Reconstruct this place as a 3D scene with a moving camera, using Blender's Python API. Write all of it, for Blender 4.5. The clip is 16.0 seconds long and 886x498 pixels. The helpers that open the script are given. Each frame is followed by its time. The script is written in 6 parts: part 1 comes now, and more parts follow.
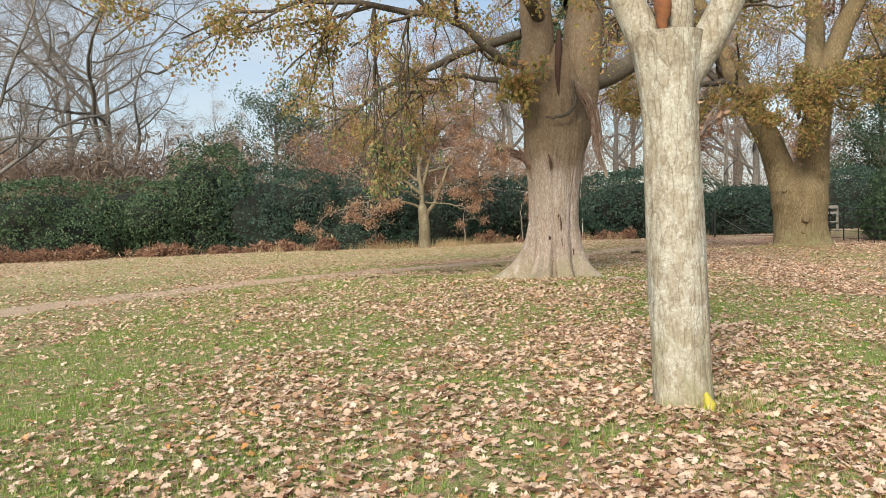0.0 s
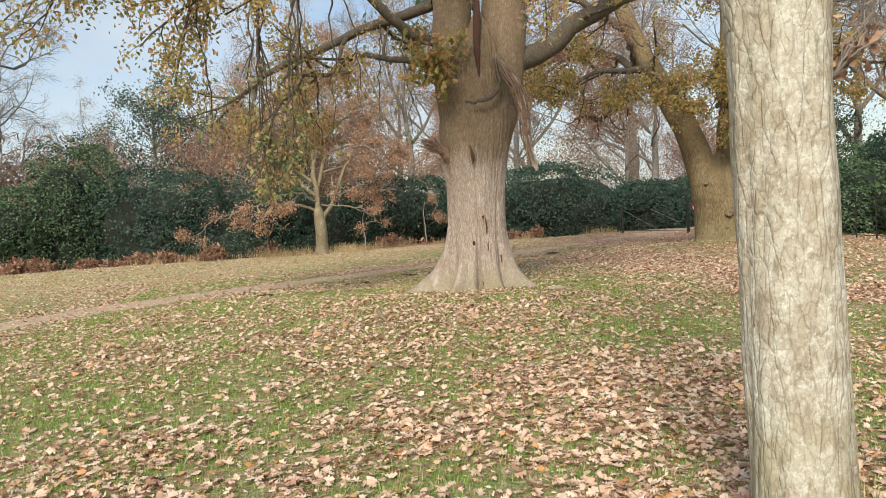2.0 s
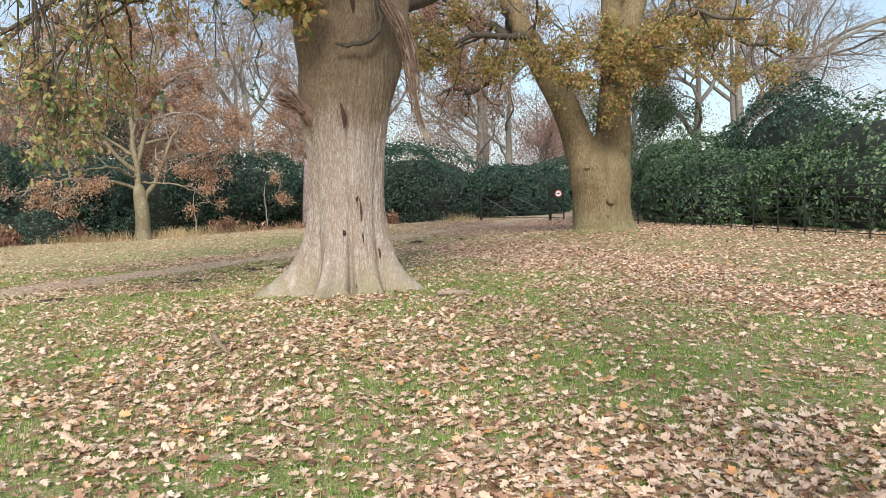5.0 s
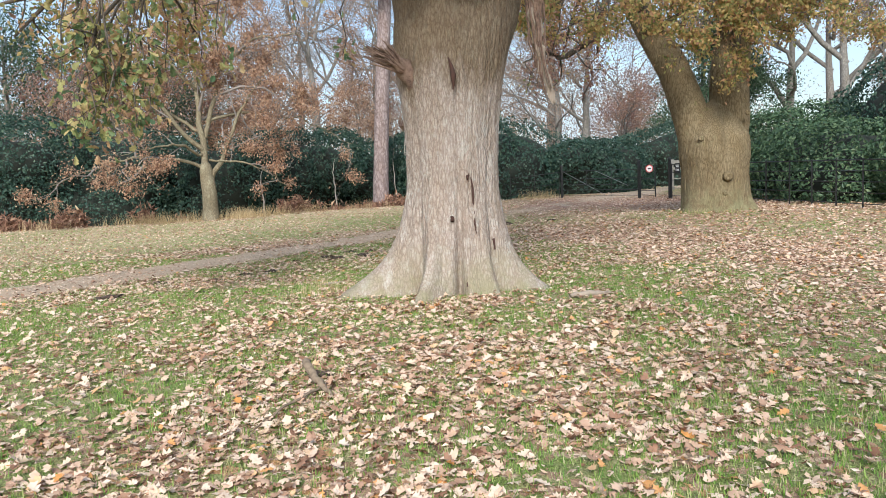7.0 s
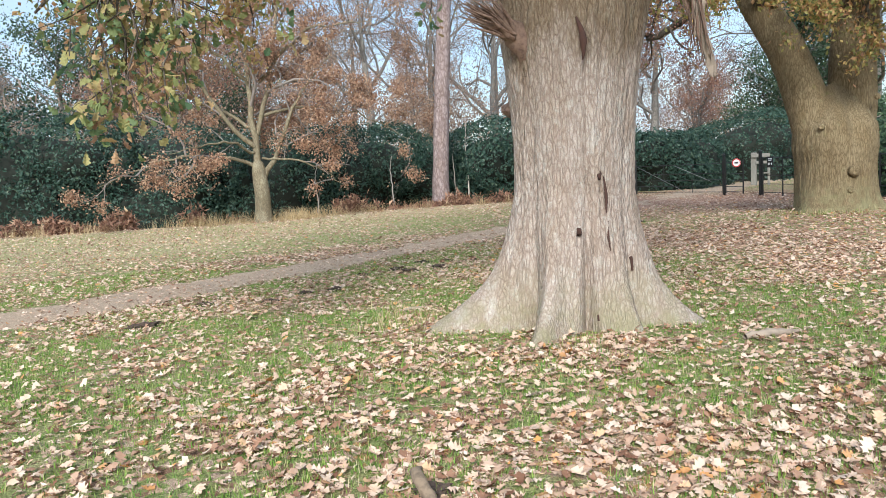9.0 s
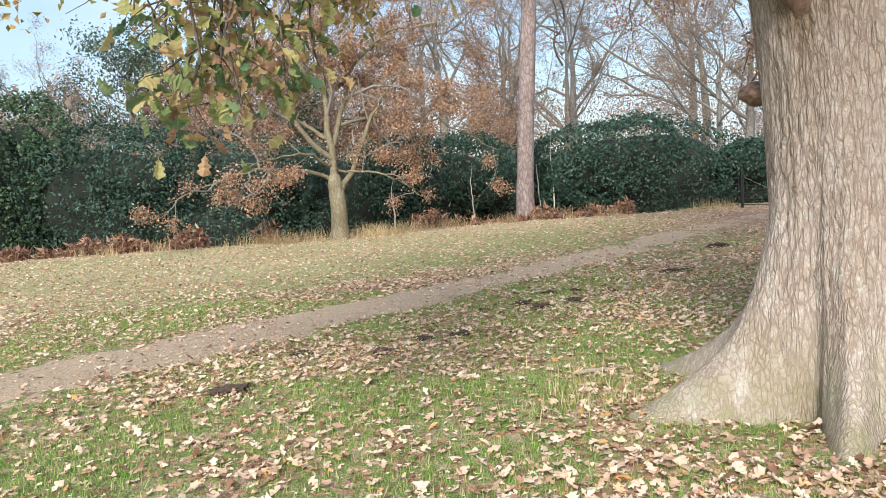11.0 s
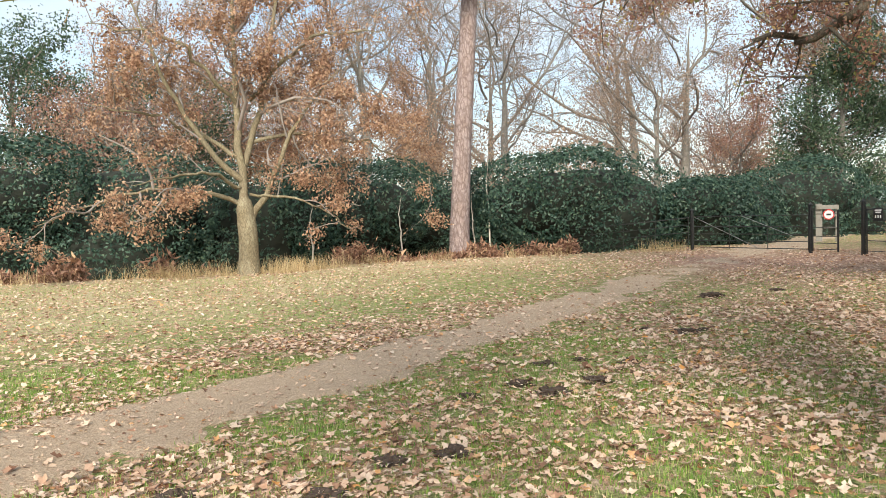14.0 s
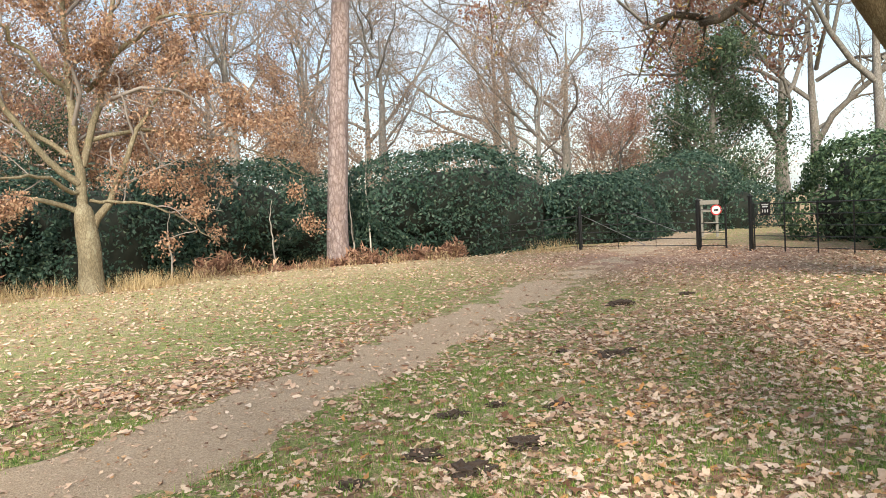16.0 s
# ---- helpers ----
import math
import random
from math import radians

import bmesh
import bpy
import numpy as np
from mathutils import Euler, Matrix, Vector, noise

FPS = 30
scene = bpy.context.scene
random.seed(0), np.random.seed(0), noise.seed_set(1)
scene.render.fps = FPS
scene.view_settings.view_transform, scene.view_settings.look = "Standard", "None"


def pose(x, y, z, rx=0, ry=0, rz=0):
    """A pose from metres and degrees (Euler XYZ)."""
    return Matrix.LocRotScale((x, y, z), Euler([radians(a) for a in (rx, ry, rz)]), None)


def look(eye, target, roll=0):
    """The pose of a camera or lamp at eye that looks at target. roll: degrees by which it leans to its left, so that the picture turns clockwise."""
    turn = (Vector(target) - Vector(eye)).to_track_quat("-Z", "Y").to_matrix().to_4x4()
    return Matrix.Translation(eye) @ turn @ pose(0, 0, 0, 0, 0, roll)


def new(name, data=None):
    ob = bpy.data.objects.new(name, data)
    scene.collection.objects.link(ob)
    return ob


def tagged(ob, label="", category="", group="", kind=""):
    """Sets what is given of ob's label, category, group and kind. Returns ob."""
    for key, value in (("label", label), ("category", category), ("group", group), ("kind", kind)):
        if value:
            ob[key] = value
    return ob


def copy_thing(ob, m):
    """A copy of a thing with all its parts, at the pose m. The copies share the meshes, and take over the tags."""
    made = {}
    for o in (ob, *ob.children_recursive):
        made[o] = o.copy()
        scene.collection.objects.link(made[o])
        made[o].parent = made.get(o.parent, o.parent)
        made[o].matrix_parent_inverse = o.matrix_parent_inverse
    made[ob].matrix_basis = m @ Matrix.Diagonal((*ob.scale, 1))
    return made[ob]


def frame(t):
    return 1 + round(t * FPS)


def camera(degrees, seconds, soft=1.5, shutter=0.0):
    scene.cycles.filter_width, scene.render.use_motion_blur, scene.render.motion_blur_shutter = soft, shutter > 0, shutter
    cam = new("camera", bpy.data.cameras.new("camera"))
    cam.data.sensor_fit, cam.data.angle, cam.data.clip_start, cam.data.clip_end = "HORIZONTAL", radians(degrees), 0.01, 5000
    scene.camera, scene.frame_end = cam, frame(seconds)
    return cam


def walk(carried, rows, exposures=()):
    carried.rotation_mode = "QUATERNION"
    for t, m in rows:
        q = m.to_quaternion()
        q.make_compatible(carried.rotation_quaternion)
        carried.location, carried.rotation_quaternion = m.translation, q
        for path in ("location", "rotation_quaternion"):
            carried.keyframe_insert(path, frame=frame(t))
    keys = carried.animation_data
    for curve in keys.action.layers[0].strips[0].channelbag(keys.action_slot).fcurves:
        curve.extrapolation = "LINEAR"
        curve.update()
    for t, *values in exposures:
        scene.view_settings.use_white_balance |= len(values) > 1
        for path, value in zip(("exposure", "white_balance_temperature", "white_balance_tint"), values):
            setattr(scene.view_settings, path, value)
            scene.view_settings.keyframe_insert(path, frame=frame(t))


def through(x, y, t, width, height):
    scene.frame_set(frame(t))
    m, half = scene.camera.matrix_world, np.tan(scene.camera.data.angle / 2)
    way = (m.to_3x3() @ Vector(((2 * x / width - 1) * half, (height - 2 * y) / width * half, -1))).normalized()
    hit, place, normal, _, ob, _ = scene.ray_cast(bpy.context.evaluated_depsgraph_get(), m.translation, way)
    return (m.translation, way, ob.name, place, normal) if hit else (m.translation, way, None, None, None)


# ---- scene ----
cam = camera(60.2, 16.0, 0.5)
METRES, EYE, TILT, LEAN, TURN = 17.4, 1.5, 0.0, 0.0, 0.0
ROWS = [
    (0.00, 0.0000, 0.0000, 0.0000, -0.08, -2.47, 1.90),
    (0.50, -0.0061, 0.0351, 0.0002, -1.29, -2.83, 2.16),
    (1.00, -0.0103, 0.0710, 0.0021, -3.10, -2.93, 2.56),
    (1.50, -0.0082, 0.1072, 0.0027, -5.36, -2.83, 2.99),
    (2.00, -0.0096, 0.1442, 0.0032, -7.96, -2.77, 3.36),
    (2.50, -0.0054, 0.1797, 0.0024, -10.97, -2.84, 3.54),
    (3.00, -0.0047, 0.2135, 0.0015, -14.60, -3.03, 3.54),
    (3.20, -0.0044, 0.2270, 0.0011, -16.34, -2.85, 3.88),
    (3.70, -0.0032, 0.2583, 0.0005, -19.34, -3.00, 3.75),
    (4.25, -0.0017, 0.2888, 0.0004, -20.79, -3.49, 3.08),
    (4.80, -0.0011, 0.3185, 0.0008, -20.41, -4.24, 2.33),
    (5.30, -0.0026, 0.3475, 0.0014, -18.59, -5.10, 2.00),
    (5.50, -0.0037, 0.3599, 0.0017, -17.17, -5.65, 1.89),
    (6.00, -0.0065, 0.3908, 0.0024, -15.12, -6.39, 1.98),
    (6.50, -0.0040, 0.4208, 0.0019, -15.07, -6.39, 2.28),
    (7.00, -0.0050, 0.4505, 0.0024, -15.50, -6.09, 2.60),
    (7.50, -0.0076, 0.4812, 0.0053, -15.68, -5.87, 2.90),
    (8.00, -0.0042, 0.5107, 0.0054, -15.02, -5.88, 3.11),
    (8.50, -0.0054, 0.5402, 0.0034, -13.59, -6.13, 3.12),
    (9.00, -0.0088, 0.5699, 0.0044, -11.87, -6.18, 3.12),
    (9.50, -0.0106, 0.6022, 0.0052, -9.91, -6.03, 3.33),
    (10.00, -0.0198, 0.6356, 0.0058, -8.12, -5.68, 3.60),
    (10.20, -0.0235, 0.6490, 0.0060, -7.68, -5.63, 3.67),
    (10.70, -0.0334, 0.6814, 0.0068, -7.10, -5.28, 3.71),
    (11.25, -0.0440, 0.7154, 0.0075, -8.16, -4.77, 3.41),
    (11.80, -0.0516, 0.7484, 0.0073, -9.87, -4.20, 2.95),
    (12.30, -0.0535, 0.7784, 0.0058, -11.04, -3.65, 2.56),
    (12.50, -0.0530, 0.7905, 0.0048, -11.30, -3.22, 2.42),
    (13.00, -0.0517, 0.8207, 0.0024, -12.00, -2.88, 2.11),
    (13.50, -0.0488, 0.8514, 0.0005, -12.16, -2.94, 1.89),
    (14.00, -0.0413, 0.8828, 0.0018, -13.96, -2.72, 1.76),
    (14.50, -0.0284, 0.9094, 0.0032, -16.51, -2.47, 1.77),
    (15.00, -0.0228, 0.9369, 0.0021, -19.15, -2.41, 1.98),
    (15.50, -0.0176, 0.9613, 0.0027, -21.37, -2.61, 2.43),
    (16.00, -0.0109, 0.9864, 0.0034, -23.02, -2.98, 2.97),
]
walk(cam, [(t, pose(0, 0, EYE, TILT, LEAN, TURN) @ pose(METRES * x, METRES * y, METRES * z, 90 + pitch, roll, yaw)) for t, x, y, z, yaw, pitch, roll in ROWS],
     exposures=[(0, 0.22, 6900, 9), (3, 0.25, 6850, 9), (5.5, 0.39, 6200, 8), (9, 0.5, 5900, 7), (12.5, 0.62, 6550, 7), (16, 0.75, 6900, 8)])

# ---- world and sun ----
world = bpy.data.worlds.new("sky")
scene.world = world
world.use_nodes = True
wt = world.node_tree
wt.nodes.clear()
w_out = wt.nodes.new("ShaderNodeOutputWorld")
w_bg = wt.nodes.new("ShaderNodeBackground")
w_sky = wt.nodes.new("ShaderNodeTexSky")
w_sky.sky_type, w_sky.sun_disc = "NISHITA", False
SUN_ELEVATION, SUN_AZIMUTH = 33.0, 200.0  # degrees; azimuth clockwise from +y
w_sky.sun_elevation, w_sky.sun_rotation = radians(SUN_ELEVATION), radians(SUN_AZIMUTH)
w_sky.dust_density, w_sky.air_density, w_sky.ozone_density = 1.5, 1.0, 1.5
w_co = wt.nodes.new("ShaderNodeTexCoord")
w_map = wt.nodes.new("ShaderNodeMapping")
w_map.inputs["Scale"].default_value = (1.6, 1.6, 6.0)
w_noise = wt.nodes.new("ShaderNodeTexNoise")
w_noise.inputs["Scale"].default_value, w_noise.inputs["Detail"].default_value = 1.8, 7.0
w_ramp = wt.nodes.new("ShaderNodeValToRGB")
w_ramp.color_ramp.elements[0].position, w_ramp.color_ramp.elements[1].position = 0.36, 0.66
w_ramp.color_ramp.elements[0].color, w_ramp.color_ramp.elements[1].color = (0.15, 0.15, 0.15, 1), (0.9, 0.9, 0.9, 1)
w_mix = wt.nodes.new("ShaderNodeMixRGB")
w_mix.inputs["Color2"].default_value = (4.3, 4.9, 5.6, 1)  # thin bright cloud
wt.links.new(w_co.outputs["Generated"], w_map.inputs["Vector"])
wt.links.new(w_map.outputs["Vector"], w_noise.inputs["Vector"])
wt.links.new(w_noise.outputs["Fac"], w_ramp.inputs["Fac"])
wt.links.new(w_ramp.outputs["Color"], w_mix.inputs["Fac"])
wt.links.new(w_sky.outputs["Color"], w_mix.inputs["Color1"])
wt.links.new(w_mix.outputs["Color"], w_bg.inputs["Color"])
wt.links.new(w_bg.outputs["Background"], w_out.inputs["Surface"])
w_bg.inputs["Strength"].default_value = 0.14
sun = new("sun", bpy.data.lights.new("sun", "SUN"))
sun.data.energy, sun.data.angle, sun.data.color = 4.2, radians(19), (1.0, 0.94, 0.85)
az, el = radians(SUN_AZIMUTH), radians(SUN_ELEVATION)
toward = Vector((math.sin(az) * math.cos(el), math.cos(az) * math.cos(el), math.sin(el)))
sun.matrix_world = look(toward * 60, (0, 0, 0))

# ---- small tools ----
RNG = np.random.default_rng(7)


def lattice(ix, iy, seed):
    h = np.sin(ix * 127.1 + iy * 311.7 + seed * 74.7) * 43758.5453
    return h - np.floor(h)


def value_noise(x, y, seed=0):
    x, y = np.asarray(x, float), np.asarray(y, float)
    ix, iy = np.floor(x), np.floor(y)
    fx, fy = x - ix, y - iy
    fx, fy = fx * fx * (3 - 2 * fx), fy * fy * (3 - 2 * fy)
    a, b = lattice(ix, iy, seed), lattice(ix + 1, iy, seed)
    c, d = lattice(ix, iy + 1, seed), lattice(ix + 1, iy + 1, seed)
    return (a * (1 - fx) + b * fx) * (1 - fy) + (c * (1 - fx) + d * fx) * fy


def fbm(x, y, seed=0, octaves=4):
    total, amp, k = 0, 0.5, 1.0
    for i in range(octaves):
        total = total + amp * value_noise(x * k + i * 17.3, y * k - i * 9.1, seed + i)
        amp, k = amp * 0.5, k * 2.03
    return total / (1 - 0.5 ** octaves)


def smooth(a, b, x):
    t = np.clip((x - a) / (b - a), 0, 1)
    return t * t * (3 - 2 * t)


def unit(v):
    return v / np.maximum(np.linalg.norm(v, axis=-1, keepdims=True), 1e-9)


def mesh_of(name, verts, faces, mat, shade_smooth=True, attrs=None):
    """A mesh from an array of vertices and a list of face arrays, each of one width."""
    me = bpy.data.meshes.new(name)
    verts = np.asarray(verts, np.float32)
    faces = [np.asarray(f, np.int32) for f in faces if len(f)]
    loops = np.concatenate([f.ravel() for f in faces])
    sizes = np.concatenate([np.full(len(f), f.shape[1], np.int32) for f in faces])
    starts = np.concatenate([[0], np.cumsum(sizes)[:-1]]).astype(np.int32)
    me.vertices.add(len(verts))
    me.vertices.foreach_set("co", verts.ravel())
    me.loops.add(len(loops))
    me.loops.foreach_set("vertex_index", loops)
    me.polygons.add(len(sizes))
    me.polygons.foreach_set("loop_start", starts)
    me.polygons.foreach_set("use_smooth", np.full(len(sizes), shade_smooth))
    for key, values in (attrs or {}).items():
        me.attributes.new(key, "FLOAT", "POINT").data.foreach_set("value", np.asarray(values, np.float32))
    me.materials.append(mat)
    me.update(calc_edges=True)
    return me


def part(name, me, parent, label=""):
    ob = new(name, me)
    ob.parent = parent
    return tagged(ob, label) if label else ob


def thing(name, place, label, category, group="", kind=""):
    ob = new(name)
    ob.location = place
    return tagged(ob, label, category, group, kind)


def bm_part(name, bm, mat, parent, label=""):
    me = bpy.data.meshes.new(name)
    bm.to_mesh(me)
    bm.free()
    me.materials.append(mat)
    return part(name, me, parent, label)


def box_bm(bm, size, at, turn=(0, 0, 0), bevel=0.0):
    made = bmesh.ops.create_cube(bm, size=1.0, matrix=pose(*at, *turn) @ Matrix.Diagonal((*size, 1)))
    if bevel:
        edges = list({e for v in made["verts"] for e in v.link_edges})
        bmesh.ops.bevel(bm, geom=edges, offset=bevel, segments=2, affect="EDGES", profile=0.6)


def rod_bm(bm, a, b, r, sides=8, r2=None):
    a, b = Vector(a), Vector(b)
    m = Matrix.Translation((a + b) / 2) @ (b - a).to_track_quat("Z", "Y").to_matrix().to_4x4()
    bmesh.ops.create_cone(bm, cap_ends=True, segments=sides, radius1=r, radius2=r if r2 is None else r2, depth=(b - a).length, matrix=m)


# ---- materials ----
def nodes_of(name):
    m = bpy.data.materials.new(name)
    m.use_nodes = True
    t = m.node_tree
    b = t.nodes["Principled BSDF"]
    return m, t, b


def add(t, kind, **inputs):
    n = t.nodes.new(kind)
    for k, v in inputs.items():
        n.inputs[k.replace("_", " ")].default_value = v
    return n


def ramp(t, src, stops, mode="LINEAR"):
    r = t.nodes.new("ShaderNodeValToRGB")
    r.color_ramp.interpolation = mode
    e = r.color_ramp.elements
    while len(e) < len(stops):
        e.new(0.5)
    for i, (p, c) in enumerate(stops):
        e[i].position, e[i].color = p, (*c, 1) if len(c) == 3 else c
    if src is not None:
        t.links.new(src, r.inputs["Fac"])
    return r.outputs["Color"]


def mix(t, fac, a, b, mode="MIX"):
    n = t.nodes.new("ShaderNodeMixRGB")
    n.blend_type = mode
    for key, v in (("Fac", fac), ("Color1", a), ("Color2", b)):
        if isinstance(v, (float, int)):
            n.inputs[key].default_value = v
        elif isinstance(v, tuple):
            n.inputs[key].default_value = (*v, 1)
        else:
            t.links.new(v, n.inputs[key])
    return n.outputs["Color"]


def coords(t, scale=(1, 1, 1), out="Object"):
    c, m = t.nodes.new("ShaderNodeTexCoord"), t.nodes.new("ShaderNodeMapping")
    m.inputs["Scale"].default_value = scale
    t.links.new(c.outputs[out], m.inputs["Vector"])
    return m.outputs["Vector"]


def noise_of(t, vec, scale, detail=5.0, rough=0.55):
    n = add(t, "ShaderNodeTexNoise", Scale=scale, Detail=detail, Roughness=rough)
    t.links.new(vec, n.inputs["Vector"])
    return n.outputs["Fac"]


def bump(t, b, height, strength, distance):
    n = add(t, "ShaderNodeBump", Strength=strength, Distance=distance)
    t.links.new(height, n.inputs["Height"])
    t.links.new(n.outputs["Normal"], b.inputs["Normal"])


def bark(name, dark, mid, light, plate=30.0, stretch=0.25, lichen=0.0, moss=0.0, depth=0.012, lichen_colour=(0.52, 0.52, 0.43), foot_moss=False, crack_width=0.16, weathered=0.0):
    """Bark of long plates between narrow fissures, with lichen crusts, moss and weather stains."""
    m, t, b = nodes_of(name)

    def warped(scale, reach, aspect):
        v = coords(t, (1, 1, aspect))
        w = add(t, "ShaderNodeTexNoise", Scale=scale * 0.45, Detail=4.0)
        t.links.new(v, w.inputs["Vector"])
        shift = t.nodes.new("ShaderNodeVectorMath")
        shift.operation = "MULTIPLY_ADD"
        shift.inputs[1].default_value = (reach / scale,) * 3
        t.links.new(w.outputs["Color"], shift.inputs[0])
        t.links.new(v, shift.inputs[2])
        return shift.outputs["Vector"]

    def edges(scale, reach, aspect, width):
        vor = add(t, "ShaderNodeTexVoronoi", Scale=scale)
        vor.feature = "DISTANCE_TO_EDGE"
        t.links.new(warped(scale, reach, aspect), vor.inputs["Vector"])
        return ramp(t, vor.outputs["Distance"], [(0.0, (0, 0, 0)), (width, (0.75, 0.75, 0.75)), (min(width * 2.5, 0.9), (1, 1, 1))])

    long_crack, short_crack = edges(plate, 2.0, stretch, crack_width), edges(plate * 2.1, 1.6, stretch * 1.6, crack_width * 1.2)
    crack = mix(t, 0.5, long_crack, mix(t, 1.0, long_crack, short_crack, "MULTIPLY"))
    grain = noise_of(t, coords(t, (1, 1, 0.35)), plate * 4.0, 8.0, 0.7)
    large = noise_of(t, coords(t), 1.7, 5.0, 0.6)
    plates = mix(t, ramp(t, large, [(0.3, (0, 0, 0)), (0.7, (1, 1, 1))]), mid, light)
    plates = mix(t, 0.4, plates, ramp(t, grain, [(0.3, dark), (0.55, mid), (0.75, light)]))
    colour = mix(t, crack, mix(t, 0.18, dark, plates), plates)
    if lichen:
        broad = ramp(t, noise_of(t, coords(t, (1, 1, 0.7)), 7.0, 10.0, 0.72), [(0.60 - 0.22 * lichen, (0, 0, 0)), (0.66 - 0.2 * lichen, (0.9, 0.9, 0.9))])
        speck = ramp(t, noise_of(t, coords(t), 42.0, 6.0, 0.7), [(0.58 - 0.14 * lichen, (0, 0, 0)), (0.66 - 0.14 * lichen, (0.8, 0.8, 0.8))])
        tint = mix(t, ramp(t, noise_of(t, coords(t), 90.0, 4.0, 0.7), [(0.35, (0, 0, 0)), (0.65, (1, 1, 1))]), tuple(0.72 * c for c in lichen_colour), lichen_colour)
        colour = mix(t, mix(t, 0.55, broad, mix(t, 1.0, broad, speck, "MULTIPLY")), colour, tint)
        colour = mix(t, mix(t, 1.0, speck, (0.35, 0.35, 0.35), "MULTIPLY"), colour, tint)
    blot = ramp(t, noise_of(t, coords(t, (1, 1, 0.3)), 4.0, 7.0, 0.65), [(0.45, (0, 0, 0)), (0.68, (0.55, 0.55, 0.55))])
    colour = mix(t, blot, colour, mix(t, 1.0, colour, (0.70, 0.62, 0.52), "MULTIPLY"))
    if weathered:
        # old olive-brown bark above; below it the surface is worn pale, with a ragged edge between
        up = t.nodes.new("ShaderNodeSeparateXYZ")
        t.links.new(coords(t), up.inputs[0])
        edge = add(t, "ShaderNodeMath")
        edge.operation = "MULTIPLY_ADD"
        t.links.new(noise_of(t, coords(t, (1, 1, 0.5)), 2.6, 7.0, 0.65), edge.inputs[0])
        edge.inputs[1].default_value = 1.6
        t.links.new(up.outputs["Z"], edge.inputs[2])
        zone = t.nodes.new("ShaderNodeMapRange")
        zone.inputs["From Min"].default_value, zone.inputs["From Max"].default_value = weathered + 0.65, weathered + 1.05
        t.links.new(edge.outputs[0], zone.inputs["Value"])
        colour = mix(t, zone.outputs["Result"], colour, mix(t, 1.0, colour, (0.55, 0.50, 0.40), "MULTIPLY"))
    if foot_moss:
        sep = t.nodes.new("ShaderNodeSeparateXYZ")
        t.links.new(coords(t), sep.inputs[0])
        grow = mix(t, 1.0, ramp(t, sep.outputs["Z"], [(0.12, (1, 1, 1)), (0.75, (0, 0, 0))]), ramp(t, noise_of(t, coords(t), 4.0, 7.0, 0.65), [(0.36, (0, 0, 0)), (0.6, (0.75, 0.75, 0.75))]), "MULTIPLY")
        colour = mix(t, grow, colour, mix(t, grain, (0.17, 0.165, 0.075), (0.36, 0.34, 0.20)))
    if moss:
        patch = ramp(t, noise_of(t, coords(t), 2.4, 8.0, 0.68), [(0.68 - 0.3 * moss, (0, 0, 0)), (0.8 - 0.2 * moss, (0.7, 0.7, 0.7))])
        colour = mix(t, patch, colour, mix(t, grain, (0.10, 0.11, 0.03), (0.24, 0.23, 0.09)))
    t.links.new(colour, b.inputs["Base Color"])
    b.inputs["Roughness"].default_value = 0.92
    b.inputs["Specular IOR Level"].default_value = 0.2
    bump(t, b, mix(t, 0.3, crack, grain), 0.9, depth)
    return m


def leaf(name, stops, through=0.35, rough=0.6, gloss=0.3):
    m, t, b = nodes_of(name)
    g = t.nodes.new("ShaderNodeNewGeometry")
    colour = ramp(t, g.outputs["Random Per Island"], stops)
    blotch = noise_of(t, coords(t), 26.0, 3.0)
    colour = mix(t, ramp(t, blotch, [(0.35, (0, 0, 0)), (0.75, (0.55, 0.55, 0.55))]), colour, mix(t, 1.0, colour, (0.75, 0.62, 0.5), "MULTIPLY"))
    t.links.new(colour, b.inputs["Base Color"])
    b.inputs["Roughness"].default_value = rough
    b.inputs["Specular IOR Level"].default_value = gloss
    if through:
        tr = t.nodes.new("ShaderNodeBsdfTranslucent")
        t.links.new(colour, tr.inputs["Color"])
        ms = t.nodes.new("ShaderNodeMixShader")
        ms.inputs[0].default_value = through
        t.links.new(b.outputs[0], ms.inputs[1])
        t.links.new(tr.outputs[0], ms.inputs[2])
        t.links.new(ms.outputs[0], t.nodes["Material Output"].inputs["Surface"])
    return m


def plain(name, colour, rough=0.6, metal=0.0, wear=(0.5, 0.5, 0.5), amount=0.25, scale=14.0):
    m, t, b = nodes_of(name)
    n = noise_of(t, coords(t), scale, 6.0, 0.65)
    c = mix(t, ramp(t, n, [(0.45, (0, 0, 0)), (0.75, (amount,) * 3)]), colour, wear)
    t.links.new(c, b.inputs["Base Color"])
    b.inputs["Roughness"].default_value, b.inputs["Metallic"].default_value = rough, metal
    bump(t, b, n, 0.3, 0.004)
    return m


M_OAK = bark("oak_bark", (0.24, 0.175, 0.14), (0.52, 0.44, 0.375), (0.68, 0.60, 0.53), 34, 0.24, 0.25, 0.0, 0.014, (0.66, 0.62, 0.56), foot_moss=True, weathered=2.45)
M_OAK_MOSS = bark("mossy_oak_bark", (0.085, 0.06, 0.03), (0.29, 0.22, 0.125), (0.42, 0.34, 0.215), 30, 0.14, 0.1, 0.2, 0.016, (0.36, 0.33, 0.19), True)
# limb bark scaled darker, so the canopy's shade sits in its colour
M_OAK_LIMB = bark("shaded_oak_limb_bark", (0.043, 0.036, 0.029), (0.144, 0.119, 0.094), (0.216, 0.187, 0.151), 30, 0.35, 0.15, 0.2, 0.008, (0.245, 0.230, 0.187))
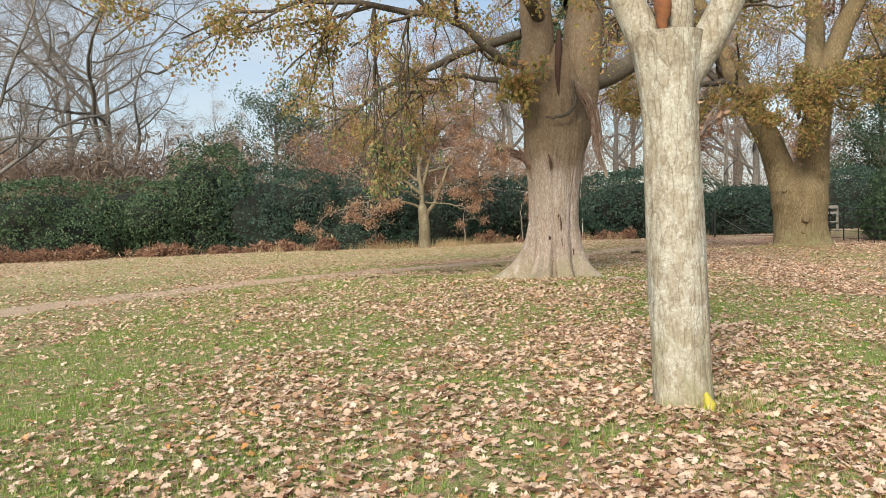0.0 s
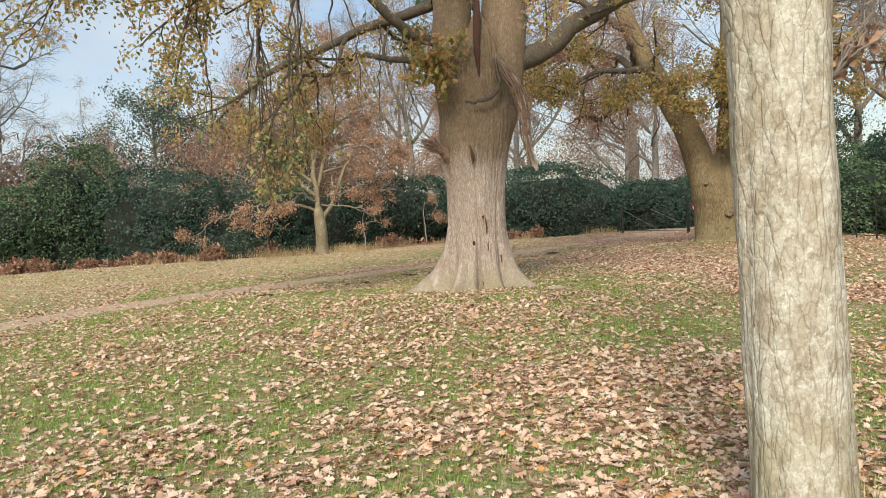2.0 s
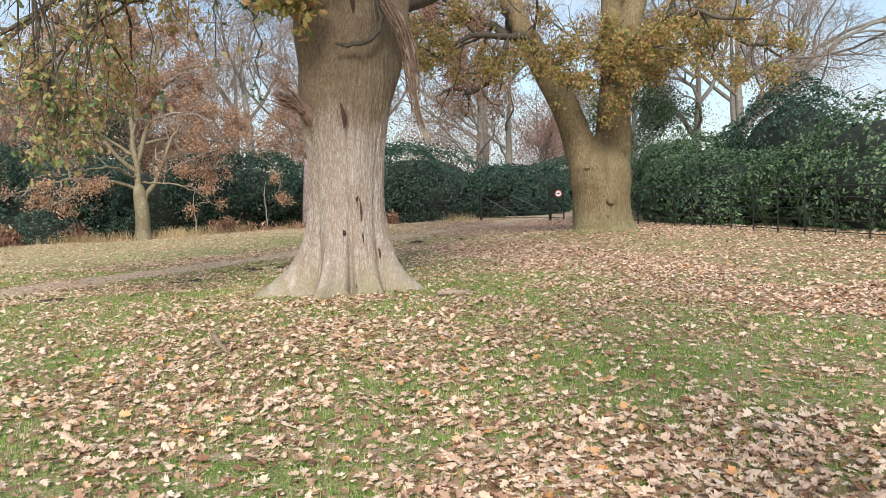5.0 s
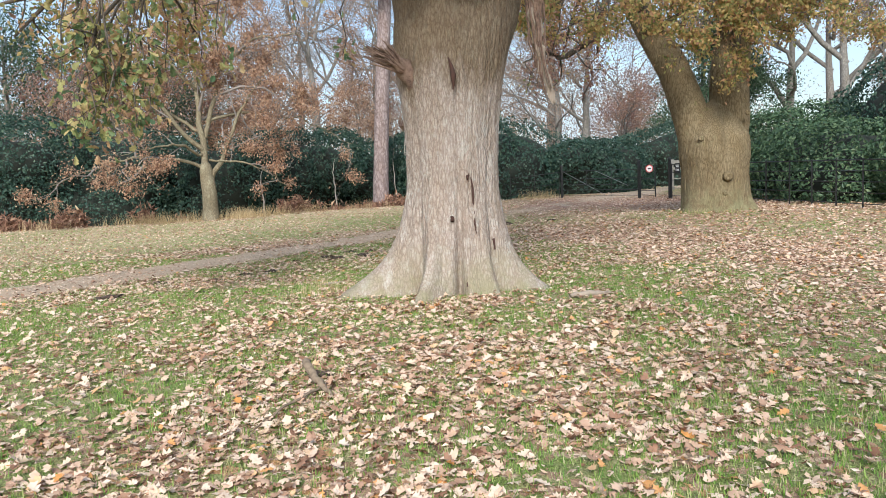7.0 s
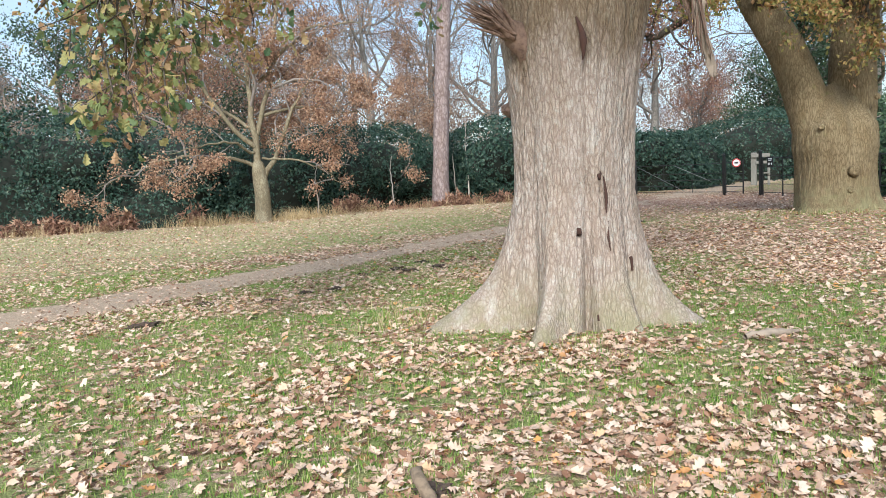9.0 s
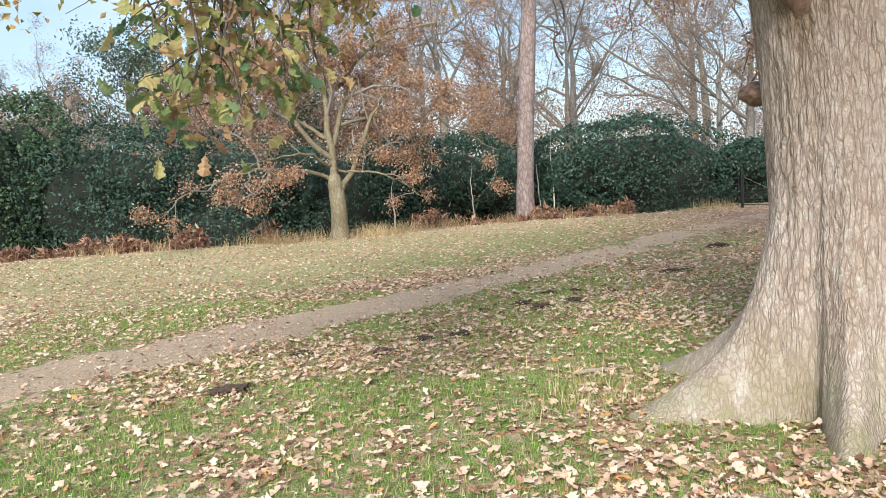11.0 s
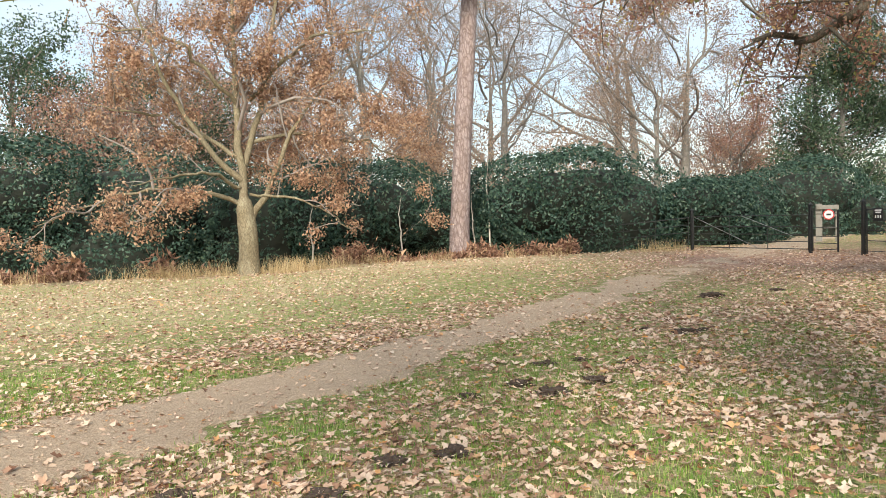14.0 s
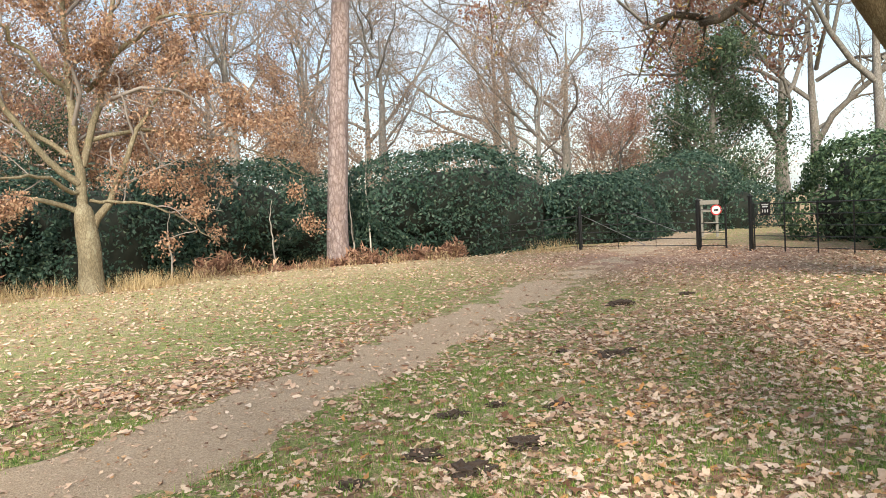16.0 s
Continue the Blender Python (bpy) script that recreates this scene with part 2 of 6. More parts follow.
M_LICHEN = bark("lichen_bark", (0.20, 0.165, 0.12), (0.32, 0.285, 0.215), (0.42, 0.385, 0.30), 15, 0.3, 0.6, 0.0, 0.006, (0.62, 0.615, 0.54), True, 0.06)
M_PINE = bark("pine_bark", (0.13, 0.09, 0.085), (0.36, 0.29, 0.275), (0.49, 0.41, 0.395), 7.5, 0.4, 0.1, 0.0, 0.03, (0.52, 0.47, 0.45))
M_YOUNG = bark("young_tree_bark", (0.11, 0.09, 0.06), (0.27, 0.23, 0.15), (0.38, 0.325, 0.225), 22, 0.35, 0.3, 0.2, 0.012, (0.42, 0.40, 0.28))
M_GREY = bark("grey_bark", (0.11, 0.10, 0.09), (0.255, 0.235, 0.215), (0.365, 0.34, 0.315), 12, 0.35, 0.2, 0.1, 0.012)
M_TWIG = plain("twig_bark", (0.22, 0.19, 0.17), 0.9, 0, (0.34, 0.31, 0.28), 0.5, 5.0)
M_TORN = plain("torn_wood", (0.23, 0.15, 0.11), 0.9, 0, (0.06, 0.03, 0.024), 0.95, 22.0)
M_DEAD = plain("dead_wood", (0.33, 0.265, 0.205), 0.9, 0, (0.14, 0.11, 0.08), 0.7, 9.0)
M_ROTTEN = plain("rotting_branch", (0.23, 0.17, 0.115), 0.95, 0, (0.07, 0.05, 0.035), 0.85, 28.0)
M_CRACK = plain("rotten_heartwood", (0.06, 0.03, 0.022), 0.95, 0, (0.10, 0.04, 0.025), 0.6, 12.0)
M_LEAF_OAK = leaf("yellowing_oak_leaf", [(0.0, (0.173, 0.211, 0.076)), (0.3, (0.347, 0.334, 0.121)), (0.55, (0.580, 0.450, 0.178)), (0.8, (0.520, 0.313, 0.157)), (1.0, (0.364, 0.208, 0.131))], 0.5)
M_LEAF_NEAR = leaf("turning_oak_leaf", [(0.0, (0.10, 0.19, 0.10)), (0.35, (0.28, 0.33, 0.13)), (0.6, (0.55, 0.50, 0.22)), (0.8, (0.60, 0.41, 0.24)), (1.0, (0.33, 0.20, 0.14))], 0.5)
M_LEAF_RUST = leaf("russet_leaf", [(0.0, (0.19, 0.11, 0.08)), (0.4, (0.38, 0.23, 0.155)), (0.75, (0.55, 0.36, 0.24)), (1.0, (0.56, 0.42, 0.29))], 0.35)
M_LEAF_BEECH = leaf("red_brown_leaf", [(0.0, (0.177, 0.092, 0.080)), (0.5, (0.340, 0.180, 0.141)), (0.8, (0.452, 0.270, 0.190)), (1.0, (0.418, 0.304, 0.190))], 0.35)
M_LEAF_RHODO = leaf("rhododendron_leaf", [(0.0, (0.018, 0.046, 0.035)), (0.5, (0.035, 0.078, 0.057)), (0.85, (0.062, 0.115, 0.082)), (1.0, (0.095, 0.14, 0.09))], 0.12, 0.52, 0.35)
# brighter copy of the rhododendron leaf, sunlight put into its colour
M_LEAF_RHODO_SUNLIT = leaf("sunlit_rhododendron_leaf", [(0.0, (0.034, 0.072, 0.040)), (0.5, (0.068, 0.128, 0.066)), (0.85, (0.115, 0.185, 0.092)), (1.0, (0.18, 0.245, 0.13))], 0.2, 0.52, 0.35)
M_LEAF_WOOD = leaf("withered_woodland_leaf", [(0.0, (0.22, 0.15, 0.115)), (0.5, (0.37, 0.27, 0.205)), (0.85, (0.47, 0.36, 0.275)), (1.0, (0.50, 0.34, 0.20))], 0.4)
M_FAR_TWIG = leaf("far_brown_thicket", [(0.0, (0.20, 0.15, 0.12)), (0.5, (0.34, 0.265, 0.215)), (1.0, (0.44, 0.36, 0.29))], 0.3)
M_YEW = leaf("yew_needles", [(0.0, (0.034, 0.068, 0.040)), (0.6, (0.068, 0.117, 0.068)), (1.0, (0.122, 0.171, 0.093))], 0.1)
# near-black fill: shade inside the bushes put into a colour
M_BUSH_SHADE = plain("bush_inner_shade", (0.016, 0.022, 0.015), 0.95, 0, (0.03, 0.025, 0.02), 0.6, 6.0)
M_LITTER = leaf("fallen_oak_leaf", [(0.0, (0.20, 0.10, 0.06)), (0.10, (0.38, 0.22, 0.145)), (0.3, (0.58, 0.40, 0.29)), (0.55, (0.73, 0.545, 0.42)), (0.85, (0.80, 0.665, 0.545)), (0.95, (0.72, 0.49, 0.30)), (1.0, (0.64, 0.31, 0.10))], 0.2, 0.65, 0.3)
M_GRASS = leaf("short_grass", [(0.0, (0.10, 0.24, 0.04)), (0.45, (0.22, 0.39, 0.06)), (0.7, (0.33, 0.45, 0.11)), (0.88, (0.50, 0.49, 0.24)), (1.0, (0.62, 0.56, 0.36))], 0.35)
M_STRAW = leaf("dry_grass_blade", [(0.0, (0.360, 0.264, 0.132)), (0.5, (0.576, 0.456, 0.264)), (1.0, (0.720, 0.600, 0.384))], 0.35)
M_BRACKEN = leaf("dead_bracken", [(0.0, (0.16, 0.085, 0.06)), (0.5, (0.31, 0.175, 0.125)), (0.85, (0.44, 0.27, 0.185)), (1.0, (0.56, 0.42, 0.27))], 0.25)
M_IRON = plain("black_painted_iron", (0.012, 0.013, 0.014), 0.45, 0.0, (0.05, 0.045, 0.04), 0.5, 30.0)
M_WIRE = plain("galvanised_wire", (0.30, 0.31, 0.31), 0.45, 0.8, (0.2, 0.2, 0.2), 0.4, 40.0)
M_WHITE = plain("white_sign_paint", (0.78, 0.78, 0.76), 0.5, 0, (0.5, 0.5, 0.46), 0.2, 20.0)
M_RED = plain("red_sign_paint", (0.55, 0.03, 0.03), 0.5, 0, (0.4, 0.05, 0.05), 0.2, 20.0)
M_BLACK = plain("black_sign_paint", (0.015, 0.015, 0.017), 0.5, 0, (0.04, 0.04, 0.04), 0.3, 20.0)
M_OLD_WOOD = plain("weathered_timber", (0.26, 0.245, 0.215), 0.85, 0, (0.20, 0.17, 0.13), 0.7, 8.0)
M_SOIL = plain("dark_molehill_soil", (0.060, 0.040, 0.030), 0.98, 0, (0.10, 0.075, 0.055), 0.6, 25.0)


def ground_material():
    m, t, b = nodes_of("grass_and_leaf_litter")
    v = coords(t)

    def attr(key):
        a = t.nodes.new("ShaderNodeAttribute")
        a.attribute_name = key
        return a.outputs["Fac"]

    fine, mid = ramp(t, noise_of(t, v, 55.0, 6.0, 0.75), [(0.36, (0, 0, 0)), (0.62, (1, 1, 1))]), noise_of(t, v, 5.0, 7.0, 0.65)
    green = mix(t, fine, (0.04, 0.065, 0.015), (0.25, 0.36, 0.075))
    green = mix(t, ramp(t, mid, [(0.38, (0, 0, 0)), (0.62, (0.85, 0.85, 0.85))]), green, mix(t, fine, (0.16, 0.14, 0.06), (0.56, 0.51, 0.28)))
    straw = mix(t, fine, (0.34, 0.275, 0.15), (0.62, 0.53, 0.34))
    colour = mix(t, attr("dry"), green, straw)
    vor = add(t, "ShaderNodeTexVoronoi", Scale=15.0)
    t.links.new(v, vor.inputs["Vector"])
    pick = t.nodes.new("ShaderNodeSeparateColor")
    t.links.new(vor.outputs["Color"], pick.inputs[0])
    tone = ramp(t, pick.outputs[1], [(0.0, (0.28, 0.16, 0.10)), (0.35, (0.50, 0.33, 0.23)), (0.7, (0.68, 0.51, 0.38)), (1.0, (0.62, 0.36, 0.16))])
    tone = mix(t, ramp(t, fine, [(0.3, (0.0, 0.0, 0.0)), (0.7, (0.5, 0.5, 0.5))]), tone, (0.16, 0.10, 0.06))
    has = t.nodes.new("ShaderNodeMath")
    has.operation = "LESS_THAN"
    t.links.new(pick.outputs[0], has.inputs[0])
    t.links.new(attr("litter"), has.inputs[1])
    colour = mix(t, has.outputs[0], colour, tone)
    soil = mix(t, mid, mix(t, fine, (0.25, 0.135, 0.095), (0.52, 0.33, 0.25)), mix(t, fine, (0.28, 0.165, 0.12), (0.56, 0.37, 0.28)))
    colour = mix(t, attr("bare"), colour, soil)
    t.links.new(colour, b.inputs["Base Color"])
    b.inputs["Roughness"].default_value, b.inputs["Specular IOR Level"].default_value = 0.95, 0.15
    bump(t, b, mix(t, 0.5, fine, vor.outputs["Distance"]), 0.7, 0.03)
    return m


def path_material():
    m, t, b = nodes_of("trodden_earth")
    v = coords(t)
    fine, mid, peb = ramp(t, noise_of(t, v, 70.0, 7.0, 0.75), [(0.34, (0, 0, 0)), (0.64, (1, 1, 1))]), noise_of(t, v, 5.0, 6.0), add(t, "ShaderNodeTexVoronoi", Scale=38.0)
    t.links.new(v, peb.inputs["Vector"])
    colour = mix(t, mid, mix(t, fine, (0.27, 0.185, 0.12), (0.63, 0.48, 0.345)), mix(t, fine, (0.36, 0.26, 0.18), (0.74, 0.585, 0.43)))
    colour = mix(t, ramp(t, peb.outputs["Distance"], [(0.05, (0.7, 0.7, 0.7)), (0.3, (0, 0, 0))]), colour, (0.50, 0.42, 0.33))
    t.links.new(colour, b.inputs["Base Color"])
    b.inputs["Roughness"].default_value, b.inputs["Specular IOR Level"].default_value = 0.95, 0.15
    bump(t, b, mix(t, 0.5, fine, peb.outputs["Distance"]), 0.8, 0.02)
    return m


M_GROUND, M_PATH = ground_material(), path_material()

# ---- the lie of the land ----
PATH_LINE = np.array([(-14.0, 4.0), (-10.8, 9.5), (-8.1, 13.9), (-6.9, 15.9), (-5.1, 18.0), (-3.1, 20.2), (-1.6, 21.4), (0.2, 22.9), (1.5, 24.3), (3.2, 26.0), (5.2, 27.9), (8.0, 30.6), (10.5, 32.6), (13.2, 34.9), (14.9, 36.6), (17.0, 38.6), (21.0, 42.0), (28.0, 47.0)])
PATH_HALF = 0.97 * np.array([0.8, 0.8, 0.75, 0.75, 0.72, 0.8, 0.75, 0.62, 0.6, 0.62, 0.8, 0.95, 1.15, 1.3, 1.3, 1.1, 1.0, 1.0])


def path_distance(x, y):
    """Distance from the footpath's middle line, as a share of its half width."""
    best = np.full(np.shape(x), 1e9)
    for i in range(len(PATH_LINE) - 1):
        a, d = PATH_LINE[i], PATH_LINE[i + 1] - PATH_LINE[i]
        s = np.clip(((x - a[0]) * d[0] + (y - a[1]) * d[1]) / (d @ d), 0, 1)
        dist = np.hypot(x - a[0] - s * d[0], y - a[1] - s * d[1]) / (PATH_HALF[i] * (1 - s) + PATH_HALF[i + 1] * s)
        best = np.minimum(best, dist)
    return best


def height(x, y):
    x, y = np.asarray(x, float), np.asarray(y, float)
    z = 0.13 * np.exp(-((x - 2.2) ** 2 + (y - 14.5) ** 2) / 30) - 0.03 * np.exp(-((x - 3) ** 2 + (y - 7.5) ** 2) / 12)
    z = z + 0.13 * np.exp(-((x - 1.62) ** 2 + (y - 5.35) ** 2) / 0.8)
    z = z + 0.26 * np.exp(-((x - 11.3) ** 2 + (y - 24.1) ** 2) / 5.5)
    z = z - 0.05 * np.exp(-((x - 4) ** 2 + (y - 27) ** 2) / 40)
    z = z + 0.05 * (fbm(x * 0.8, y * 0.8, 3) - 0.5) * smooth(60, 20, np.hypot(x, y - 15))
    # the lawn ends in a low bank down to the shrubbery
    edge = 38.6 + 0.16 * np.clip(x, -8, 8) + 0.5 * np.sin(x * 0.45)
    z = z - 0.45 * smooth(0.0, 1.0, y - edge) * smooth(12.5, 10.0, x) * smooth(-30, -12, x)
    return z


def litter_of(x, y):
    """How thickly the leaves lie, 0 to 1."""
    n = fbm(x * 0.55, y * 0.55, 11) * 0.40 + fbm(x * 1.7, y * 1.7, 12, 3) * 0.34 + fbm(x * 4.5, y * 4.5, 13, 2) * 0.26
    base = smooth(0.44, 0.58, n)
    reach = 0.3 + 0.7 * np.exp(-(((x - 4.0) / 10) ** 2 + ((y - 13) / 14) ** 2))
    east = smooth(4, 11, x) * smooth(12, 20, y)
    west = smooth(0.6, -4.5, x) * smooth(13, 7, y)
    beyond = smooth(1.0, 3.0, y - 0.95 * x - 24.0)
    dens = np.clip(base * reach + 0.24 * east + 0.22, 0, 1) * (1 - 0.72 * west) * (1 - 0.4 * beyond)
    dens = np.clip(dens + 0.30 * np.exp(-(((x - 3.2) / 3.0) ** 2 + ((y - 21.5) / 4.5) ** 2)) * (0.3 + base), 0, 1)
    middle = smooth(8.5, 11.0, y) * smooth(16.5, 13.0, y) * smooth(3.5, 0.5, x)
    dens = dens * (1 - 0.3 * middle)
    dens = dens * (0.25 + 0.8 * smooth(0.75, 1.25, path_distance(x, y)))
    return np.clip(dens, 0, 1) * smooth(75, 45, np.hypot(x, y - 18))


def dry_of(x, y):
    beyond = smooth(1.2, 7.0, (y - 0.95 * x - 25.5)) * 0.62
    brow = smooth(37.6, 38.6, y - 0.16 * np.clip(x, -8, 8)) * smooth(11, 9, x) * 0.8
    return np.clip(np.maximum(beyond * (0.5 + fbm(x * 0.5, y * 0.5, 31)), brow) + 0.25 * fbm(x * 0.9, y * 0.9, 32), 0, 1)


def bare_of(x, y):
    g = np.exp(-(((x - 12.6) / 4.6) ** 2 + ((y - 33.0) / 5.0) ** 2)) * 1.25
    bank = smooth(38.4, 38.9, y - 0.16 * np.clip(x, -8, 8)) * smooth(41.5, 39.6, y - 0.16 * np.clip(x, -8, 8)) * smooth(11, 9, x) * smooth(-30, -12, x) * 0.25
    wood = smooth(44, 48, y) * 0.6
    return np.clip(np.maximum(np.maximum(g, bank), wood) * (0.5 + fbm(x * 0.8, y * 0.8, 41)), 0, 0.95)


def axis(lo, hi, step, far, grow=1.35):
    inner = np.arange(lo, hi + step / 2, step)
    steps = step * grow ** np.arange(1, 60)
    out = np.cumsum(steps)
    out = out[: np.searchsorted(out, far) + 1]
    return np.concatenate([(lo - out)[::-1], inner, hi + out])


def grid_faces(nx, ny):
    i = np.arange((nx - 1) * (ny - 1))
    a = (i // (nx - 1)) * nx + i % (nx - 1)
    return np.stack([a, a + 1, a + 1 + nx, a + nx], 1)


gx, gy = axis(-24, 22, 0.28, 1500), axis(-4, 46, 0.28, 1500)
GX, GY = np.meshgrid(gx, gy)
X, Y = GX.ravel(), GY.ravel()
ground = new("ground", mesh_of("ground", np.stack([X, Y, height(X, Y)], 1), [grid_faces(len(gx), len(gy))], M_GROUND, True,
                               {"litter": np.clip(litter_of(X, Y) * 0.75 + 0.06, 0, 1), "dry": dry_of(X, Y), "bare": bare_of(X, Y)}))
tagged(ground, "parkland lawn of short grass strewn with fallen oak leaves", "ground", kind="structure")

# the footpath: a worn strip whose ragged edges dip under the turf
s_line = np.concatenate([[0], np.cumsum(np.linalg.norm(np.diff(PATH_LINE, axis=0), axis=1))])
s_fine = np.arange(0, s_line[-1], 0.14)
mid_x, mid_y = np.interp(s_fine, s_line, PATH_LINE[:, 0]), np.interp(s_fine, s_line, PATH_LINE[:, 1])
for _ in range(30):
    mid_x[1:-1] = (mid_x[:-2] + 2 * mid_x[1:-1] + mid_x[2:]) / 4
    mid_y[1:-1] = (mid_y[:-2] + 2 * mid_y[1:-1] + mid_y[2:]) / 4
half = np.interp(s_fine, s_line, PATH_HALF)
tx, ty = np.gradient(mid_x), np.gradient(mid_y)
tl = np.hypot(tx, ty)
across = np.linspace(-1.35, 1.35, 29)
PX = mid_x[:, None] - (ty / tl)[:, None] * across * half[:, None]
PY = mid_y[:, None] + (tx / tl)[:, None] * across * half[:, None]
wob = (fbm(PX * 2.2, PY * 2.2, 51) - 0.5) * 1.2 + (fbm(PX * 7, PY * 7, 52, 3) - 0.5) * 0.6
fade = smooth(25, 33, PY) * smooth(37, 36, PY) * 0.8
PZ = height(PX, PY) + 0.02 - 0.06 * smooth(0.75, 1.3, np.abs(across)[None, :] + wob * (1 + fade) + fade)
footpath = new("footpath", mesh_of("footpath", np.stack([PX.ravel(), PY.ravel(), PZ.ravel()], 1), [grid_faces(29, len(s_fine))], M_PATH))
tagged(footpath, "narrow trodden earth footpath worn across the grass", "path", kind="structure")

# ---- trees: how they grow ----
def stuff_part(name, me, parent):
    return tagged(part(name, me, parent), kind="stuff")


def tubes(branches):
    """Branches as (P, R, sides), with P of B x n x 3 and R of B x n, into vertices and faces."""
    verts, faces, base = [], [], 0
    for P, R, sides in branches:
        if not len(P):
            continue
        B, n = P.shape[:2]
        T = unit(np.gradient(P, axis=1))
        mean = unit(P[:, -1] - P[:, 0])
        ref = np.where(np.abs(mean[:, 2:3]) < 0.8, np.array([[0, 0, 1.0]]), np.array([[1.0, 0, 0]]))
        U = unit(np.cross(T, ref[:, None, :]))
        W = np.cross(T, U)
        ang = np.arange(sides) * 2 * np.pi / sides
        ring = U[:, :, None, :] * np.cos(ang)[None, None, :, None] + W[:, :, None, :] * np.sin(ang)[None, None, :, None]
        V = P[:, :, None, :] + ring * R[:, :, None, None]
        verts.append(V.reshape(-1, 3))
        b, k, s = np.meshgrid(np.arange(B), np.arange(n - 1), np.arange(sides), indexing="ij")
        a0 = (b * n + k) * sides
        s2 = (s + 1) % sides
        faces.append((np.stack([a0 + s, a0 + s2, a0 + sides + s2, a0 + sides + s], -1).reshape(-1, 4) + base))
        base += len(verts[-1])
    return np.concatenate(verts), [np.concatenate(faces)]


def curve(points, radii, n=14, wig=0.0, rng=RNG):
    """One smooth limb through the given points: (1, n, 3) and (1, n)."""
    p = np.array(points, float)
    s = np.concatenate([[0], np.cumsum(np.linalg.norm(np.diff(p, axis=0), axis=1))])
    q = np.linspace(0, s[-1], n)
    out = np.stack([np.interp(q, s, p[:, k]) for k in range(3)], 1)
    for _ in range(2):
        out[1:-1] = (out[:-2] + 2 * out[1:-1] + out[2:]) / 4
    out[1:-1] += rng.normal(0, wig, (n - 2, 3))
    return out[None], np.interp(q, s, np.array(radii, float))[None]


def spawn(rng, P, R, per_m, lo, hi, angle, ratio, thick, n, wig, up, least=0.15, most=12, longest=99.0):
    """A generation of side branches on the branches P, R."""
    L = np.linalg.norm(np.diff(P, axis=1), axis=2).sum(1)
    counts = np.clip(np.round(L * per_m + rng.uniform(-0.3, 0.3, len(L))), 1, most).astype(int)
    idx = np.repeat(np.arange(len(L)), counts)
    k = np.concatenate([np.arange(c) for c in counts])
    t = lo + (hi - lo) * (k + rng.uniform(0.1, 0.9, len(idx))) / counts[idx]
    f = t * (P.shape[1] - 1)
    i = np.minimum(f.astype(int), P.shape[1] - 2)
    fr = (f - i)[:, None]
    pos = P[idx, i] * (1 - fr) + P[idx, i + 1] * fr
    pr = R[idx, i] * (1 - fr[:, 0]) + R[idx, i + 1] * fr[:, 0]
    tan = unit(P[idx, i + 1] - P[idx, i])
    perp = unit(np.cross(tan, rng.normal(size=tan.shape)))
    a = np.radians(rng.uniform(*angle, len(idx)))[:, None]
    d = unit(np.cos(a) * tan + np.sin(a) * perp + np.array([0, 0, up * 0.6]))
    length = np.clip(L[idx] * rng.uniform(*ratio, len(idx)) * (1 - 0.5 * t), least, longest)
    pts = [pos]
    for _ in range(n - 1):
        d = unit(d + rng.normal(0, wig, d.shape) + np.array([0, 0, up]) * 0.35)
        pts.append(pts[-1] + d * (length / (n - 1))[:, None])
    r0 = np.minimum(pr * 0.72, length * thick)
    return np.stack(pts, 1), r0[:, None] * np.linspace(1, 0.3, n)[None]


OAK_S = np.array([0.0, 0.10, 0.18, 0.24, 0.31, 0.38, 0.46, 0.53, 0.60, 0.68, 0.76, 0.84, 0.93, 1.0])
OAK_W = np.array([0.012, 0.03, 0.10, 0.16, 0.14, 0.13, 0.25, 0.29, 0.21, 0.20, 0.30, 0.27, 0.16, 0.02])


